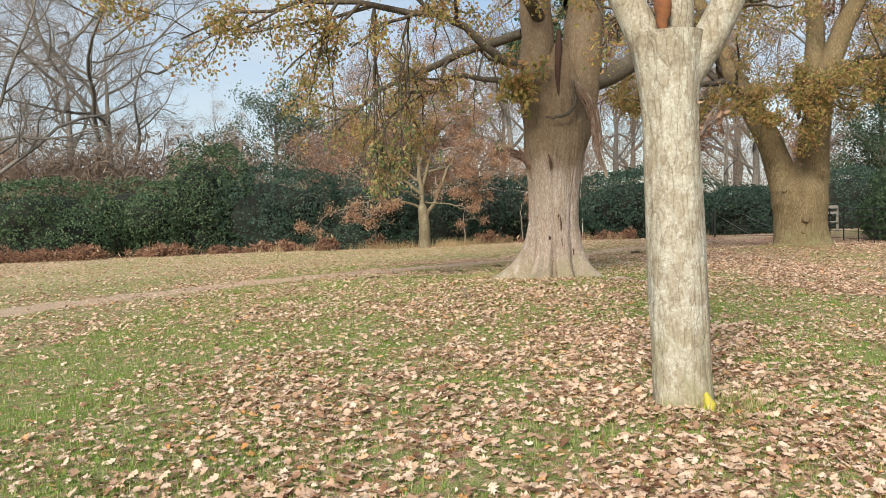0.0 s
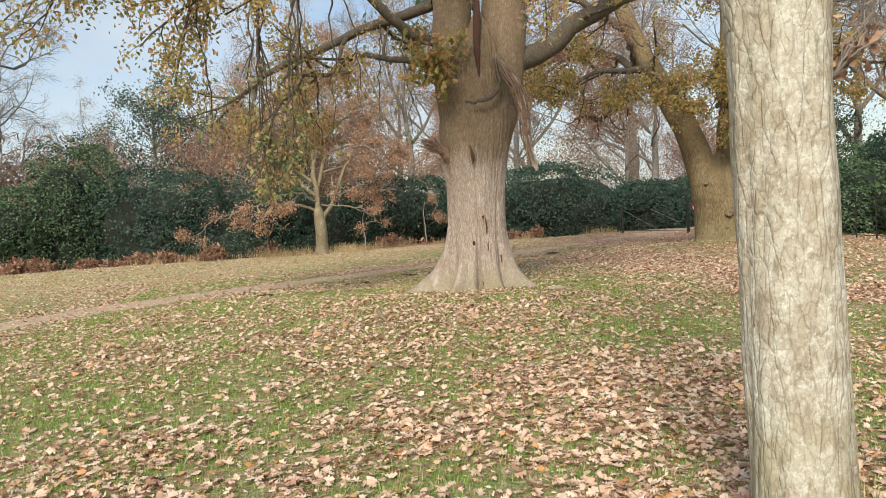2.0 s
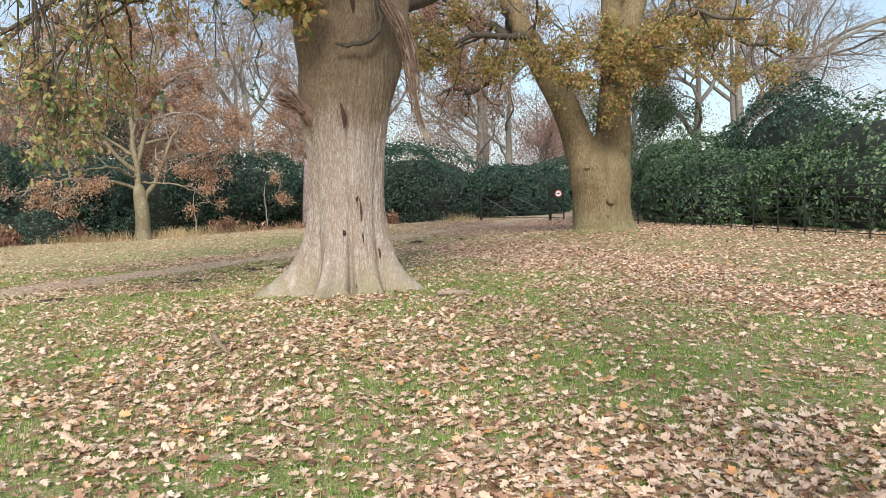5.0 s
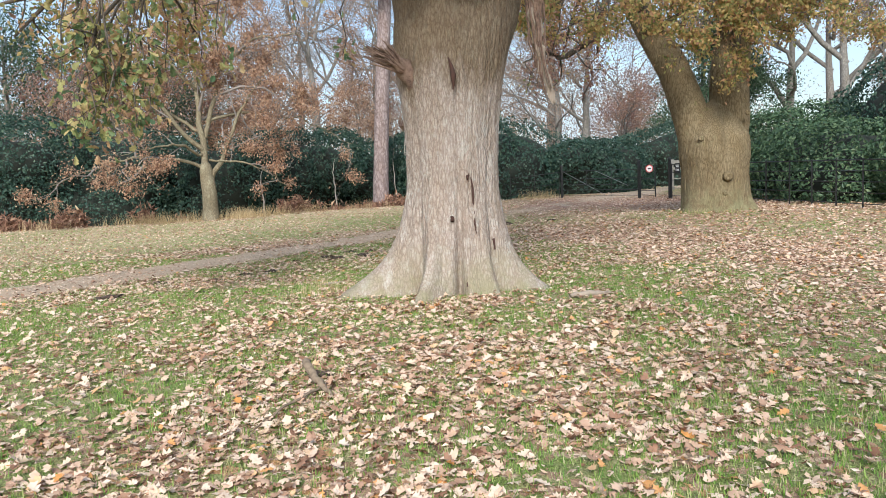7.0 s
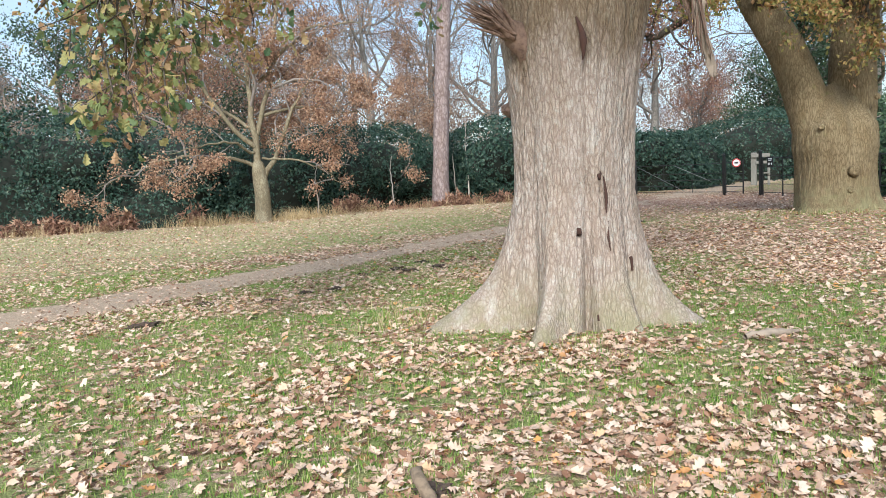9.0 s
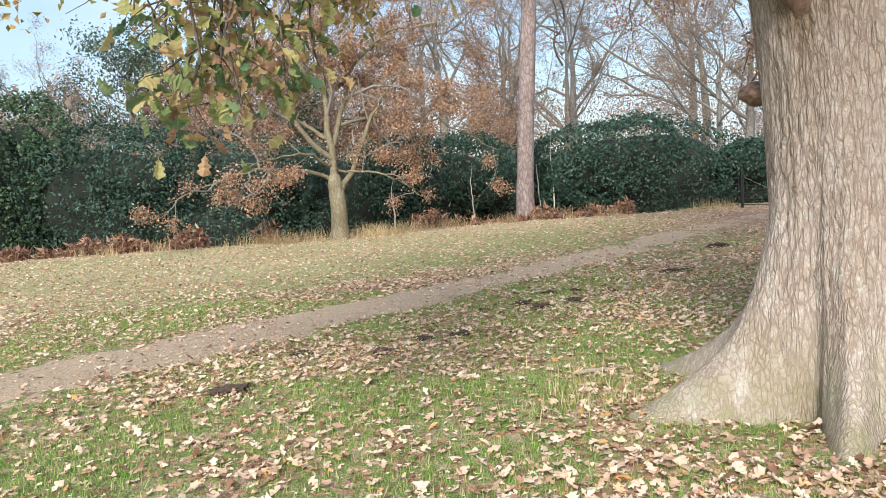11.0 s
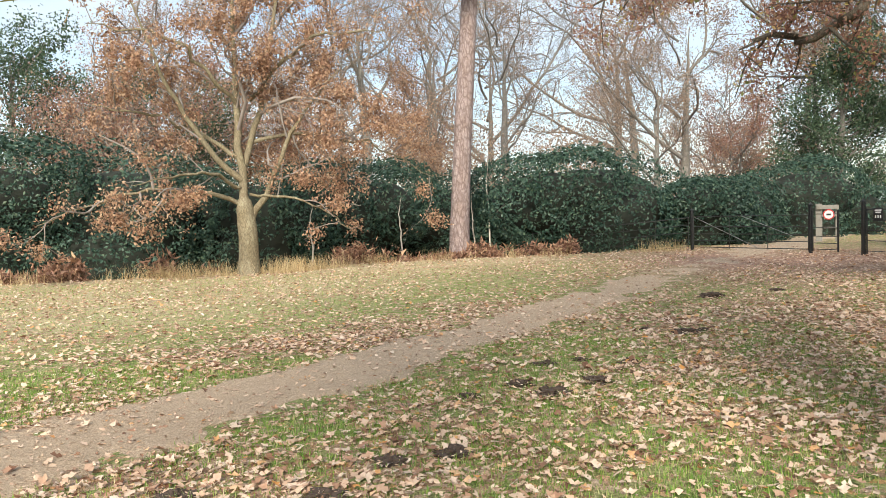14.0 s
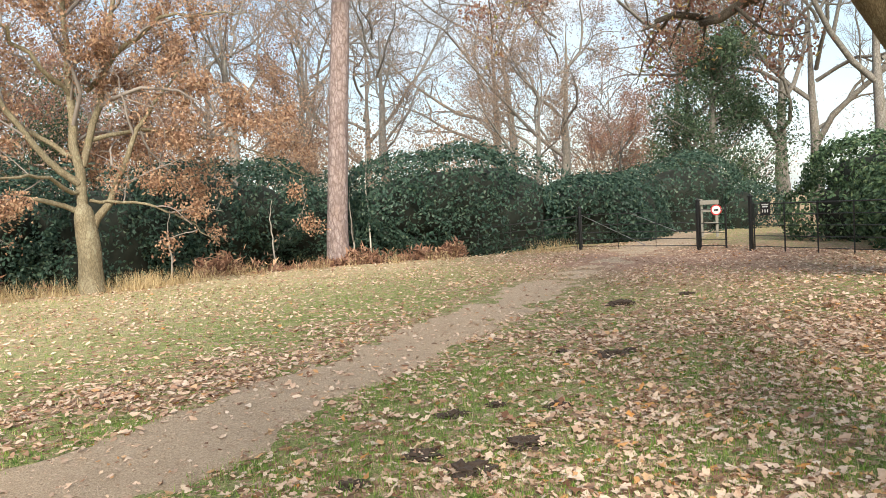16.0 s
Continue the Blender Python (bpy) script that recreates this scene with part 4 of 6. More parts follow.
# ---- the forked oak by the fence ----
def forked_oak():
    rng = np.random.default_rng(33)
    oak = thing("oak_tree", (11.3, 24.15, 0.2), "thick forked oak with mossy olive bark by the iron fence", "tree", "old oaks in the grass")

    def shape(a, z):
        f = np.exp(-np.maximum(z, 0) / 0.3)
        s = 1 + f * (0.32 * lobe(a, radians(200), 0.4) + 0.30 * lobe(a, radians(255), 0.3) + 0.32 * lobe(a, radians(320), 0.4) + 0.3 * lobe(a, radians(70), 0.7))
        return s + smooth(0.9, 1.8, z) * (0.16 * np.abs(np.cos(a)) - 0.14 * lobe(a, radians(262), 0.2))

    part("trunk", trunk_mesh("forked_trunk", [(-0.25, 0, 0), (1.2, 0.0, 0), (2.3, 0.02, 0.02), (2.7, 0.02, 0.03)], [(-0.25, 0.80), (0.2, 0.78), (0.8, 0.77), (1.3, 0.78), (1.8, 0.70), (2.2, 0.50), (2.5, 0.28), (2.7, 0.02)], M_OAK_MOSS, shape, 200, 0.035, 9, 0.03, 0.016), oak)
    stems = [curve([(-0.30, 0.02, 0.9), (-0.43, 0.1, 1.9), (-0.60, 0.45, 3.1), (-1.08, 1.15, 4.6), (-1.8, 2.0, 6.8), (-3.0, 2.6, 10.5)], [0.44, 0.45, 0.40, 0.36, 0.28, 0.08], 20, 0.02, rng),
             curve([(0.30, 0.0, 0.9), (0.42, 0.03, 1.9), (0.52, 0.1, 3.0), (0.66, 0.15, 4.3), (1.2, 0.2, 6.2), (2.4, 0.3, 8.2), (3.6, 0.5, 12)], [0.46, 0.49, 0.46, 0.43, 0.33, 0.24, 0.06], 20, 0.02, rng),
             curve([(0.60, 0.15, 4.0), (0.8, 0.5, 6.0), (1.0, 0.9, 9.0), (0.6, 1.2, 14)], [0.36, 0.30, 0.22, 0.06], 20, 0.02, rng)]
    for p, r in stems:
        part("stem", mesh_of("forked_stem", *tubes([(p, r, 24)]), M_OAK_MOSS), oak)
    limbs = [curve([(-1.7, 1.85, 6.4), (-2.1, 1.6, 5.3), (-2.4, 1.8, 4.2), (-2.85, 2.3, 4.05), (-3.3, 2.7, 4.35), (-3.7, 3.0, 4.0)], [0.11, 0.095, 0.085, 0.07, 0.05, 0.015], 20, 0.08, rng),
             curve([(-1.0, 1.05, 4.4), (-2.4, -0.4, 5.2), (-4.2, -1.0, 5.0), (-5.6, -1.4, 4.2)], [0.14, 0.1, 0.06, 0.02], 14, 0.05, rng),
             curve([(0.2, -0.2, 4.4), (0.0, -1.8, 4.9), (-0.4, -3.4, 4.4)], [0.12, 0.08, 0.02], 14, 0.05, rng),
             curve([(0.3, -0.3, 3.9), (0.3, -1.2, 4.7), (1.2, -1.8, 4.3)], [0.05, 0.03, 0.01], 14, 0.05, rng),
             curve([(0.2, -0.3, 4.2), (-0.6, -1.2, 4.9), (-1.4, -1.6, 4.3)], [0.05, 0.03, 0.01], 14, 0.05, rng),
             curve([(-1.0, 0.7, 4.4), (-1.3, -0.7, 4.7), (-1.8, -1.5, 3.7)], [0.05, 0.03, 0.01], 14, 0.06, rng),
             curve([(0.0, 0.0, 4.0), (-0.4, -1.2, 4.3), (-0.5, -1.7, 3.3)], [0.05, 0.03, 0.01], 14, 0.06, rng),
             curve([(0.7, -0.2, 4.6), (1.6, -1.0, 5.2), (2.2, -1.6, 4.6)], [0.05, 0.03, 0.01], 14, 0.05, rng),
             curve([(1.2, 0.1, 5.6), (3.0, -0.8, 5.6), (5.0, -1.4, 4.6)], [0.14, 0.1, 0.02], 14, 0.05, rng),
             curve([(0.9, 0.0, 5.0), (1.2, -1.8, 5.6), (1.8, -3.8, 5.0)], [0.12, 0.08, 0.02], 14, 0.05, rng),
             curve([(-1.8, 2.0, 6.8), (-4.0, 2.8, 8.4), (-6.0, 4.8, 8.0)], [0.15, 0.1, 0.03], 14, 0.05, rng),
             curve([(-1.25, 1.4, 5.2), (-2.4, 2.4, 6.2), (-4.0, 4.4, 6.4), (-5.2, 5.6, 5.4)], [0.14, 0.11, 0.07, 0.02], 14, 0.05, rng),
             curve([(1.0, 0.9, 8.0), (2.8, 3.0, 9.0), (4.2, 5.0, 8.4)], [0.14, 0.1, 0.02], 14, 0.05, rng)]
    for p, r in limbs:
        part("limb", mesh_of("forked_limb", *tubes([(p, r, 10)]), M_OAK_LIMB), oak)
    tops = [spawn(rng, p, r, 0.8, 0.4, 1.0, (40, 75), (0.3, 0.5), 0.03, 14, 0.1, 0.05) for p, r in stems]
    even = [(np.stack([np.stack([np.interp(np.linspace(0, 1, 14), np.linspace(0, 1, q.shape[0]), q[:, c]) for c in range(3)], 1) for q in p]), np.stack([np.interp(np.linspace(0, 1, 14), np.linspace(0, 1, len(q)), q) for q in r])) for p, r in limbs]
    gens = crown_of(rng, even + tops, [(1.8, 0.2, 1.0, (35, 75), (0.3, 0.55), 0.022, 8, 0.16, 0.0), (2.5, 0.15, 1.0, (30, 70), (0.35, 0.6), 0.017, 6, 0.2, -0.02), (4.2, 0.15, 1.0, (25, 65), (0.35, 0.6), 0.012, 4, 0.2, -0.08, 0.16, 6, 0.6)])
    v, f = tubes([(gens[0][0], gens[0][1], 6), (gens[1][0], gens[1][1], 4), (gens[2][0], gens[2][1] * 0.9, 3)])
    stuff_part("twig_growth", mesh_of("forked_twigs", v, f, M_OAK_LIMB), oak)
    # rear leaves are browner; the back-lit look is put into their colour
    rear = lambda q: np.where((q[:, 1] > 0.4) | (q[:, 2] > 7.0), 1.0, 0.08)
    v, f = leaves_on(rng, gens[2][0], 30000, (0.05, 0.09), 0.14, "diamond", 0.25, -0.3, rear)
    part("rear_crown", mesh_of("forked_brown_leaves", v, f, M_LEAF_BEECH, False), oak, "thin brown leaves, greyed as the back-lit side")
    front = lambda q: np.where((q[:, 2] < 5.6) & (q[:, 1] < 0.3), 1.0, np.where(q[:, 1] < 0.5, 0.3, 0.03))
    v, f = leaves_on(rng, gens[2][0], 26000, (0.07, 0.125), 0.14, "diamond", 0.2, -0.3, front)
    part("crown", mesh_of("forked_leaves", v, f, M_LEAF_OAK, False), oak, "yellow and olive autumn leaves")
    for (a, z, r) in ((257, 0.84, 0.13), (252, 0.45, 0.07), (215, 1.75, 0.07), (300, 2.3, 0.07)):
        c = Vector((math.cos(radians(a)) * 0.83, math.sin(radians(a)) * 0.83, z))
        bm = bmesh.new()
        bmesh.ops.create_uvsphere(bm, u_segments=20, v_segments=12, radius=r, matrix=Matrix.Translation(c) @ Matrix.Diagonal((1, 0.75, 0.9, 1)))
        for vtx in bm.verts:
            d = vtx.co - c
            out = Vector((math.cos(radians(a)), math.sin(radians(a)), 0))
            k = (d - out * d.dot(out)).length / r
            if d.dot(out) > 0 and k < 0.5:
                vtx.co -= out * (0.5 - k) * r * 1.1
        knob = bm_part("burr", bm, M_OAK_MOSS, oak)
        knob.data.polygons.foreach_set("use_smooth", [True] * len(knob.data.polygons))
    return oak


# ---- the lichen-covered tree near the start ----
def lichen_tree():
    rng = np.random.default_rng(45)
    tree = thing("lichen_tree", (1.64, 5.38, 0.08), "young oak with pale lichen-covered bark and yellow lichen at its foot", "tree")

    def shape(a, z):
        f = np.exp(-np.maximum(z, 0) / 0.16)
        return 1 + f * (0.28 * lobe(a, radians(215), 0.4) + 0.32 * lobe(a, radians(310), 0.35) + 0.2 * lobe(a, radians(80), 0.7)) + 0.05 * np.sin(a * 2 + z * 1.7) + smooth(2.1, 2.7, z) * (0.22 * np.abs(np.cos(a)))

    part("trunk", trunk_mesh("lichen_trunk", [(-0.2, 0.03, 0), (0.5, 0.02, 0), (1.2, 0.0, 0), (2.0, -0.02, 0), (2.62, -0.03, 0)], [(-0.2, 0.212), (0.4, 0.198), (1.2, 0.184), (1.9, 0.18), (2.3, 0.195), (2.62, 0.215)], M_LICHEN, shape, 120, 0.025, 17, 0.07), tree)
    stems = [curve([(-0.08, 0, 2.4), (-0.2, 0.02, 2.7), (-0.42, 0.1, 3.1), (-0.9, 0.3, 4.4), (-1.3, 0.3, 6.5)], [0.14, 0.12, 0.105, 0.08, 0.03], 16, 0.01, rng),
             curve([(-0.02, 0.02, 2.4), (0.06, 0.06, 2.9), (0.12, 0.15, 3.6), (0.2, 0.2, 6.0), (0.1, 0.2, 8.0)], [0.15, 0.125, 0.11, 0.08, 0.02], 16, 0.01, rng),
             curve([(0.08, -0.02, 2.35), (0.30, -0.05, 2.62), (0.44, -0.08, 2.82), (0.47, -0.12, 3.2), (0.9, -0.1, 4.6), (1.4, 0, 6.2)], [0.13, 0.115, 0.11, 0.10, 0.07, 0.02], 16, 0.01, rng)]
    for p, r in stems:
        part("stem", mesh_of("lichen_stem", *tubes([(p, r, 18)]), M_LICHEN), tree)
    gens = crown_of(rng, stems, [(1.4, 0.35, 1.0, (35, 75), (0.3, 0.5), 0.02, 8, 0.12, 0.06), (2.4, 0.15, 1.0, (30, 70), (0.35, 0.6), 0.015, 5, 0.15, 0.02), (4, 0.15, 1.0, (30, 65), (0.4, 0.6), 0.01, 4, 0.15, 0, 0.14, 6, 0.5)])
    stuff_part("twig_growth", mesh_of("lichen_twigs", *tubes([(gens[0][0], gens[0][1], 6), (gens[1][0], gens[1][1], 4), (gens[2][0], gens[2][1], 3)]), M_TWIG), tree)
    part("crown", mesh_of("lichen_tree_leaves", *leaves_on(rng, gens[2][0], 900, (0.09, 0.13), 0.05, "simple", 0.5), M_LEAF_OAK, False), tree)
    # a tuft of thin shoots with withered leaves on the trunk
    tuft = [curve([(0.17, -0.08, 1.92), (0.22 + rng.normal(0, 0.03), -0.12 + rng.normal(0, 0.04), 2.0), (0.25 + rng.normal(0, 0.06), -0.14 + rng.normal(0, 0.06), 2.02 + rng.uniform(-0.02, 0.16))], [0.006, 0.004, 0.002], 6, 0.006, rng) for _ in range(11)]
    stuff_part("shoot_growth", mesh_of("lichen_shoots", *tubes([(p, r, 5) for p, r in tuft]), M_TWIG), tree)
    part("shoot_leaves", mesh_of("lichen_shoot_leaves", *leaves_on(rng, np.concatenate([p for p, r in tuft]), 34, (0.04, 0.07), 0.025, "lobed", 0.0, -0.5), M_LEAF_RUST, True), tree, "withered russet leaves on the shoots")
    # rust-coloured rot in the crotch and a yellow lichen crust at the foot
    part("rotten_crotch", mesh_of("crotch", *tubes([(*curve([(-0.10, -0.15, 2.62), (-0.10, -0.13, 2.82), (-0.16, -0.07, 3.0)], [0.03, 0.065, 0.02], 8, 0.004, rng), 10)]), plain("rust_brown_rot", (0.21, 0.085, 0.035), 0.95, 0, (0.08, 0.03, 0.02), 0.7, 25.0)), tree, "rust-brown rotten wood in the fork")
    part("foot_lichen", mesh_of("foot_lichen", *tubes([(*curve([(0.135, -0.215, -0.02), (0.15, -0.20, 0.07), (0.13, -0.185, 0.15)], [0.05, 0.045, 0.012], 8, 0.004, rng), 14)]), plain("yellow_lichen", (0.46, 0.40, 0.06), 0.95, 0, (0.26, 0.27, 0.08), 0.8, 22.0)), tree, "bright yellow lichen crust")
    return tree


# ---- the brown-leaved young oak, the pine, saplings and the woods behind ----
def brown_oak():
    rng = np.random.default_rng(57)
    tree = thing("young_oak", (-0.88, 37.1, 0), "young oak holding russet leaves on crooked pale branches", "tree")

    def shape(a, z):
        return 1 + np.exp(-np.maximum(z, 0) / 0.2) * 0.25 * (1 + 0.4 * np.sin(3 * a))

    part("trunk", trunk_mesh("young_trunk", [(-0.2, 0, 0), (1.0, 0.02, 0), (1.9, -0.04, 0), (2.2, -0.06, 0)], [(-0.2, 0.31), (0.5, 0.265), (1.4, 0.255), (1.8, 0.235), (2.05, 0.18), (2.2, 0.02)], M_YOUNG, shape, 48, 0.08, 6, 0.04), tree)
    stems = [curve([(-0.05, 0, 1.7), (-0.1, 0.05, 2.8), (-0.2, 0.2, 5.0), (-0.1, 0.3, 9.5)], [0.22, 0.19, 0.14, 0.03], 14, 0.04, rng),
             curve([(0.12, 0, 1.5), (0.5, -0.1, 2.0), (0.75, -0.1, 2.6), (1.3, -0.3, 4.0), (2.6, -0.5, 5.5)], [0.17, 0.14, 0.12, 0.09, 0.02], 14, 0.04, rng),
             curve([(-0.1, 0, 2.6), (-0.9, -0.2, 3.4), (-1.7, -0.3, 4.6), (-2.8, -0.4, 7.5)], [0.15, 0.12, 0.10, 0.03], 14, 0.04, rng),
             curve([(0.0, 0.1, 3.0), (0.6, 0.2, 5.0), (0.9, 0.3, 7.0), (1.5, 0.6, 9.5)], [0.15, 0.12, 0.09, 0.03], 14, 0.04, rng),
             curve([(-0.1, 0, 1.9), (-1.4, -0.5, 2.4), (-3.0, -0.9, 2.3), (-5.0, -1.2, 1.5)], [0.11, 0.08, 0.05, 0.015], 14, 0.05, rng),
             curve([(0.1, 0, 2.2), (1.4, -0.4, 2.1), (2.2, -0.6, 1.6), (2.9, -0.8, 1.0)], [0.07, 0.05, 0.03, 0.012], 14, 0.05, rng),
             curve([(-0.1, 0.2, 3.2), (-1.8, 0.9, 4.4), (-4.2, 1.2, 4.8)], [0.11, 0.08, 0.02], 14, 0.05, rng),
             curve([(0.1, 0.2, 3.6), (1.8, 0.6, 4.0), (3.8, 0.6, 3.6), (5.4, 0.4, 2.6)], [0.10, 0.07, 0.04, 0.012], 14, 0.05, rng),
             curve([(-0.1, 0.0, 2.4), (-1.0, -1.2, 2.8), (-2.6, -2.2, 2.4)], [0.09, 0.06, 0.015], 14, 0.05, rng),
             curve([(-0.1, 0.2, 4.6), (-1.6, -1.0, 6.2), (-3.6, -1.4, 6.4)], [0.10, 0.07, 0.015], 14, 0.05, rng),
             curve([(0.2, 0.2, 4.8), (1.8, -0.8, 6.4), (4.0, -0.8, 6.6)], [0.10, 0.07, 0.015], 14, 0.05, rng)]
    for p, r in stems:
        part("limb", mesh_of("young_limb", *tubes([(p, r * 0.62, 10)]), M_YOUNG), tree)
    gens = crown_of(rng, stems, [(1.5, 0.2, 1.0, (35, 80), (0.3, 0.55), 0.018, 8, 0.2, 0.0), (2.2, 0.15, 1.0, (30, 75), (0.4, 0.7), 0.013, 5, 0.2, -0.03), (3.6, 0.1, 1.0, (30, 70), (0.4, 0.7), 0.01, 3, 0.2, -0.04, 0.2, 5, 0.7)])
    stuff_part("twig_growth", mesh_of("young_twigs", *tubes([(gens[0][0], gens[0][1], 6), (gens[1][0], gens[1][1], 4), (gens[2][0], gens[2][1], 3)]), M_TWIG), tree)
    part("crown", mesh_of("young_leaves", *leaves_on(rng, gens[2][0], 38000, (0.06, 0.115), 0.13, "diamond", 0.45, -0.3), M_LEAF_RUST, False), tree, "clinging russet-brown leaves")
    return tree


def pine():
    rng = np.random.default_rng(61)
    tree = thing("pine_tree", (6.28, 41.25, 0), "tall straight pine with pinkish-grey plated bark", "tree")
    part("trunk", trunk_mesh("pine_trunk", [(-0.3, 0, 0), (1, 0.02, 0), (4, 0.22, 0), (9, 0.62, 0), (19, 1.2, 0)], [(-0.3, 0.44), (0.3, 0.37), (1.5, 0.335), (5, 0.31), (9, 0.28), (19, 0.06)], M_PINE, None, 40, 0.16, 8, 0.03), tree)
    spine = curve([(0.6, 0, 9), (0.9, 0, 13), (1.2, 0, 19)], [0.26, 0.18, 0.05], 14, 0.0, rng)
    gens = crown_of(rng, [spine], [(2.2, 0.0, 1.0, (60, 95), (0.25, 0.4), 0.018, 7, 0.12, 0.02, 1.0, 26), (3.0, 0.2, 1.0, (30, 70), (0.3, 0.5), 0.015, 4, 0.15, 0.0)])
    stuff_part("branch_work", mesh_of("pine_branches", *tubes([(gens[0][0], gens[0][1], 6), (gens[1][0], gens[1][1], 4)]), M_TWIG), tree)
    part("crown", mesh_of("pine_needles", *leaves_on(rng, gens[1][0], 9000, (0.18, 0.3), 0.12, "diamond", 0.2, 0.2), M_YEW, False), tree)
    return tree


def wood_tree(name, label, place, seed, tall, trunk_r, mat, leaf_mat=None, count=0, size=(0.14, 0.24), spread=0.5, group="", fork=0.35, fine=5.2, open_angle=(30, 62), rise=0.10, dense=1.9, limb=0.014):
    """A forest tree in leaf or bare: trunk that forks into rising limbs."""
    rng = np.random.default_rng(seed)
    tree = thing(name, place, label, "tree", group)
    part("trunk", mesh_of("trunk", *tubes([(*curve([(0, 0, -0.4), (0.05, 0, tall * 0.15), (rng.uniform(-0.3, 0.3), 0, tall * fork), (rng.uniform(-0.8, 0.8), rng.uniform(-0.5, 0.5), tall * 0.72)], [trunk_r * 1.25, trunk_r, trunk_r * 0.75, 0.015], 14, 0.03, rng), 14)]), mat), tree)
    main = curve([(0, 0, tall * fork * 0.7), (0, 0, tall * fork), (rng.uniform(-0.8, 0.8), rng.uniform(-0.5, 0.5), tall * 0.95)], [trunk_r * 0.8, trunk_r * 0.7, 0.03], 14, 0.04, rng)
    g1 = spawn(rng, *main, 9.0 / tall * 1.6, 0.05, 0.95, open_angle, (spread * 0.75, spread * 1.25), limb, 9, 0.2, rise, 1.0, 16)
    gens = [g1] + crown_of(rng, [g1], [(1.0, 0.2, 1.0, (28, 62), (0.35, 0.6), 0.016, 6, 0.26, 0.05, 0.4, 7), (dense, 0.15, 1.0, (25, 60), (0.4, 0.7), 0.011, 5, 0.28, 0.02, 0.3, 9), (fine, 0.1, 1.0, (25, 60), (0.45, 0.8), 0.008, 2, 0.15, 0.0, 0.3, 8, 1.3)])
    stuff_part("branch_work", mesh_of("branches", *tubes([(gens[0][0], gens[0][1], 6), (gens[1][0], gens[1][1], 4), (gens[2][0][:, ::2], gens[2][1][:, ::2], 3)]), mat), tree)
    stuff_part("twig_growth", mesh_of("twigs", *tubes([(gens[3][0], np.maximum(gens[3][1], 0.008), 3)]), M_TWIG), tree)
    if leaf_mat:
        part("crown", mesh_of("leaves", *leaves_on(rng, gens[3][0], int(count * 1.1), (size[0] * 0.55, size[1] * 0.55), 0.3, "diamond", 0.2, -0.2), leaf_mat, False), tree)
    return tree


def conifer(place, seed, tall, wide, label, count=9000):
    count = int(count * 1.8)
    rng = np.random.default_rng(seed)
    tree = thing("yew_tree", place, label, "tree", "dark evergreens behind the shrubbery")
    spine = curve([(0, 0, -0.3), (0, 0, tall * 0.5), (0.1, 0, tall)], [tall * 0.025, tall * 0.018, 0.02], 14, 0.02, rng)
    part("trunk", mesh_of("trunk", *tubes([(*spine, 10)]), M_GREY), tree)
    g1 = spawn(rng, *spine, 5.0, 0.06, 1.0, (50, 85), (wide / tall * 0.9, wide / tall * 1.5), 0.014, 6, 0.1, 0.12, 0.4, 90)
    g2 = spawn(rng, *g1, 2.2, 0.15, 1.0, (30, 70), (0.3, 0.6), 0.012, 4, 0.15, 0.05, 0.3, 6)
    stuff_part("branch_work", mesh_of("branches", *tubes([(g1[0], g1[1], 5), (g2[0], g2[1], 3)]), M_TWIG), tree)
    part("crown", mesh_of("needles", *leaves_on(rng, g2[0], count, (0.10, 0.22), 0.32, "diamond", 0.0, -0.2), M_YEW, False), tree)
    return tree


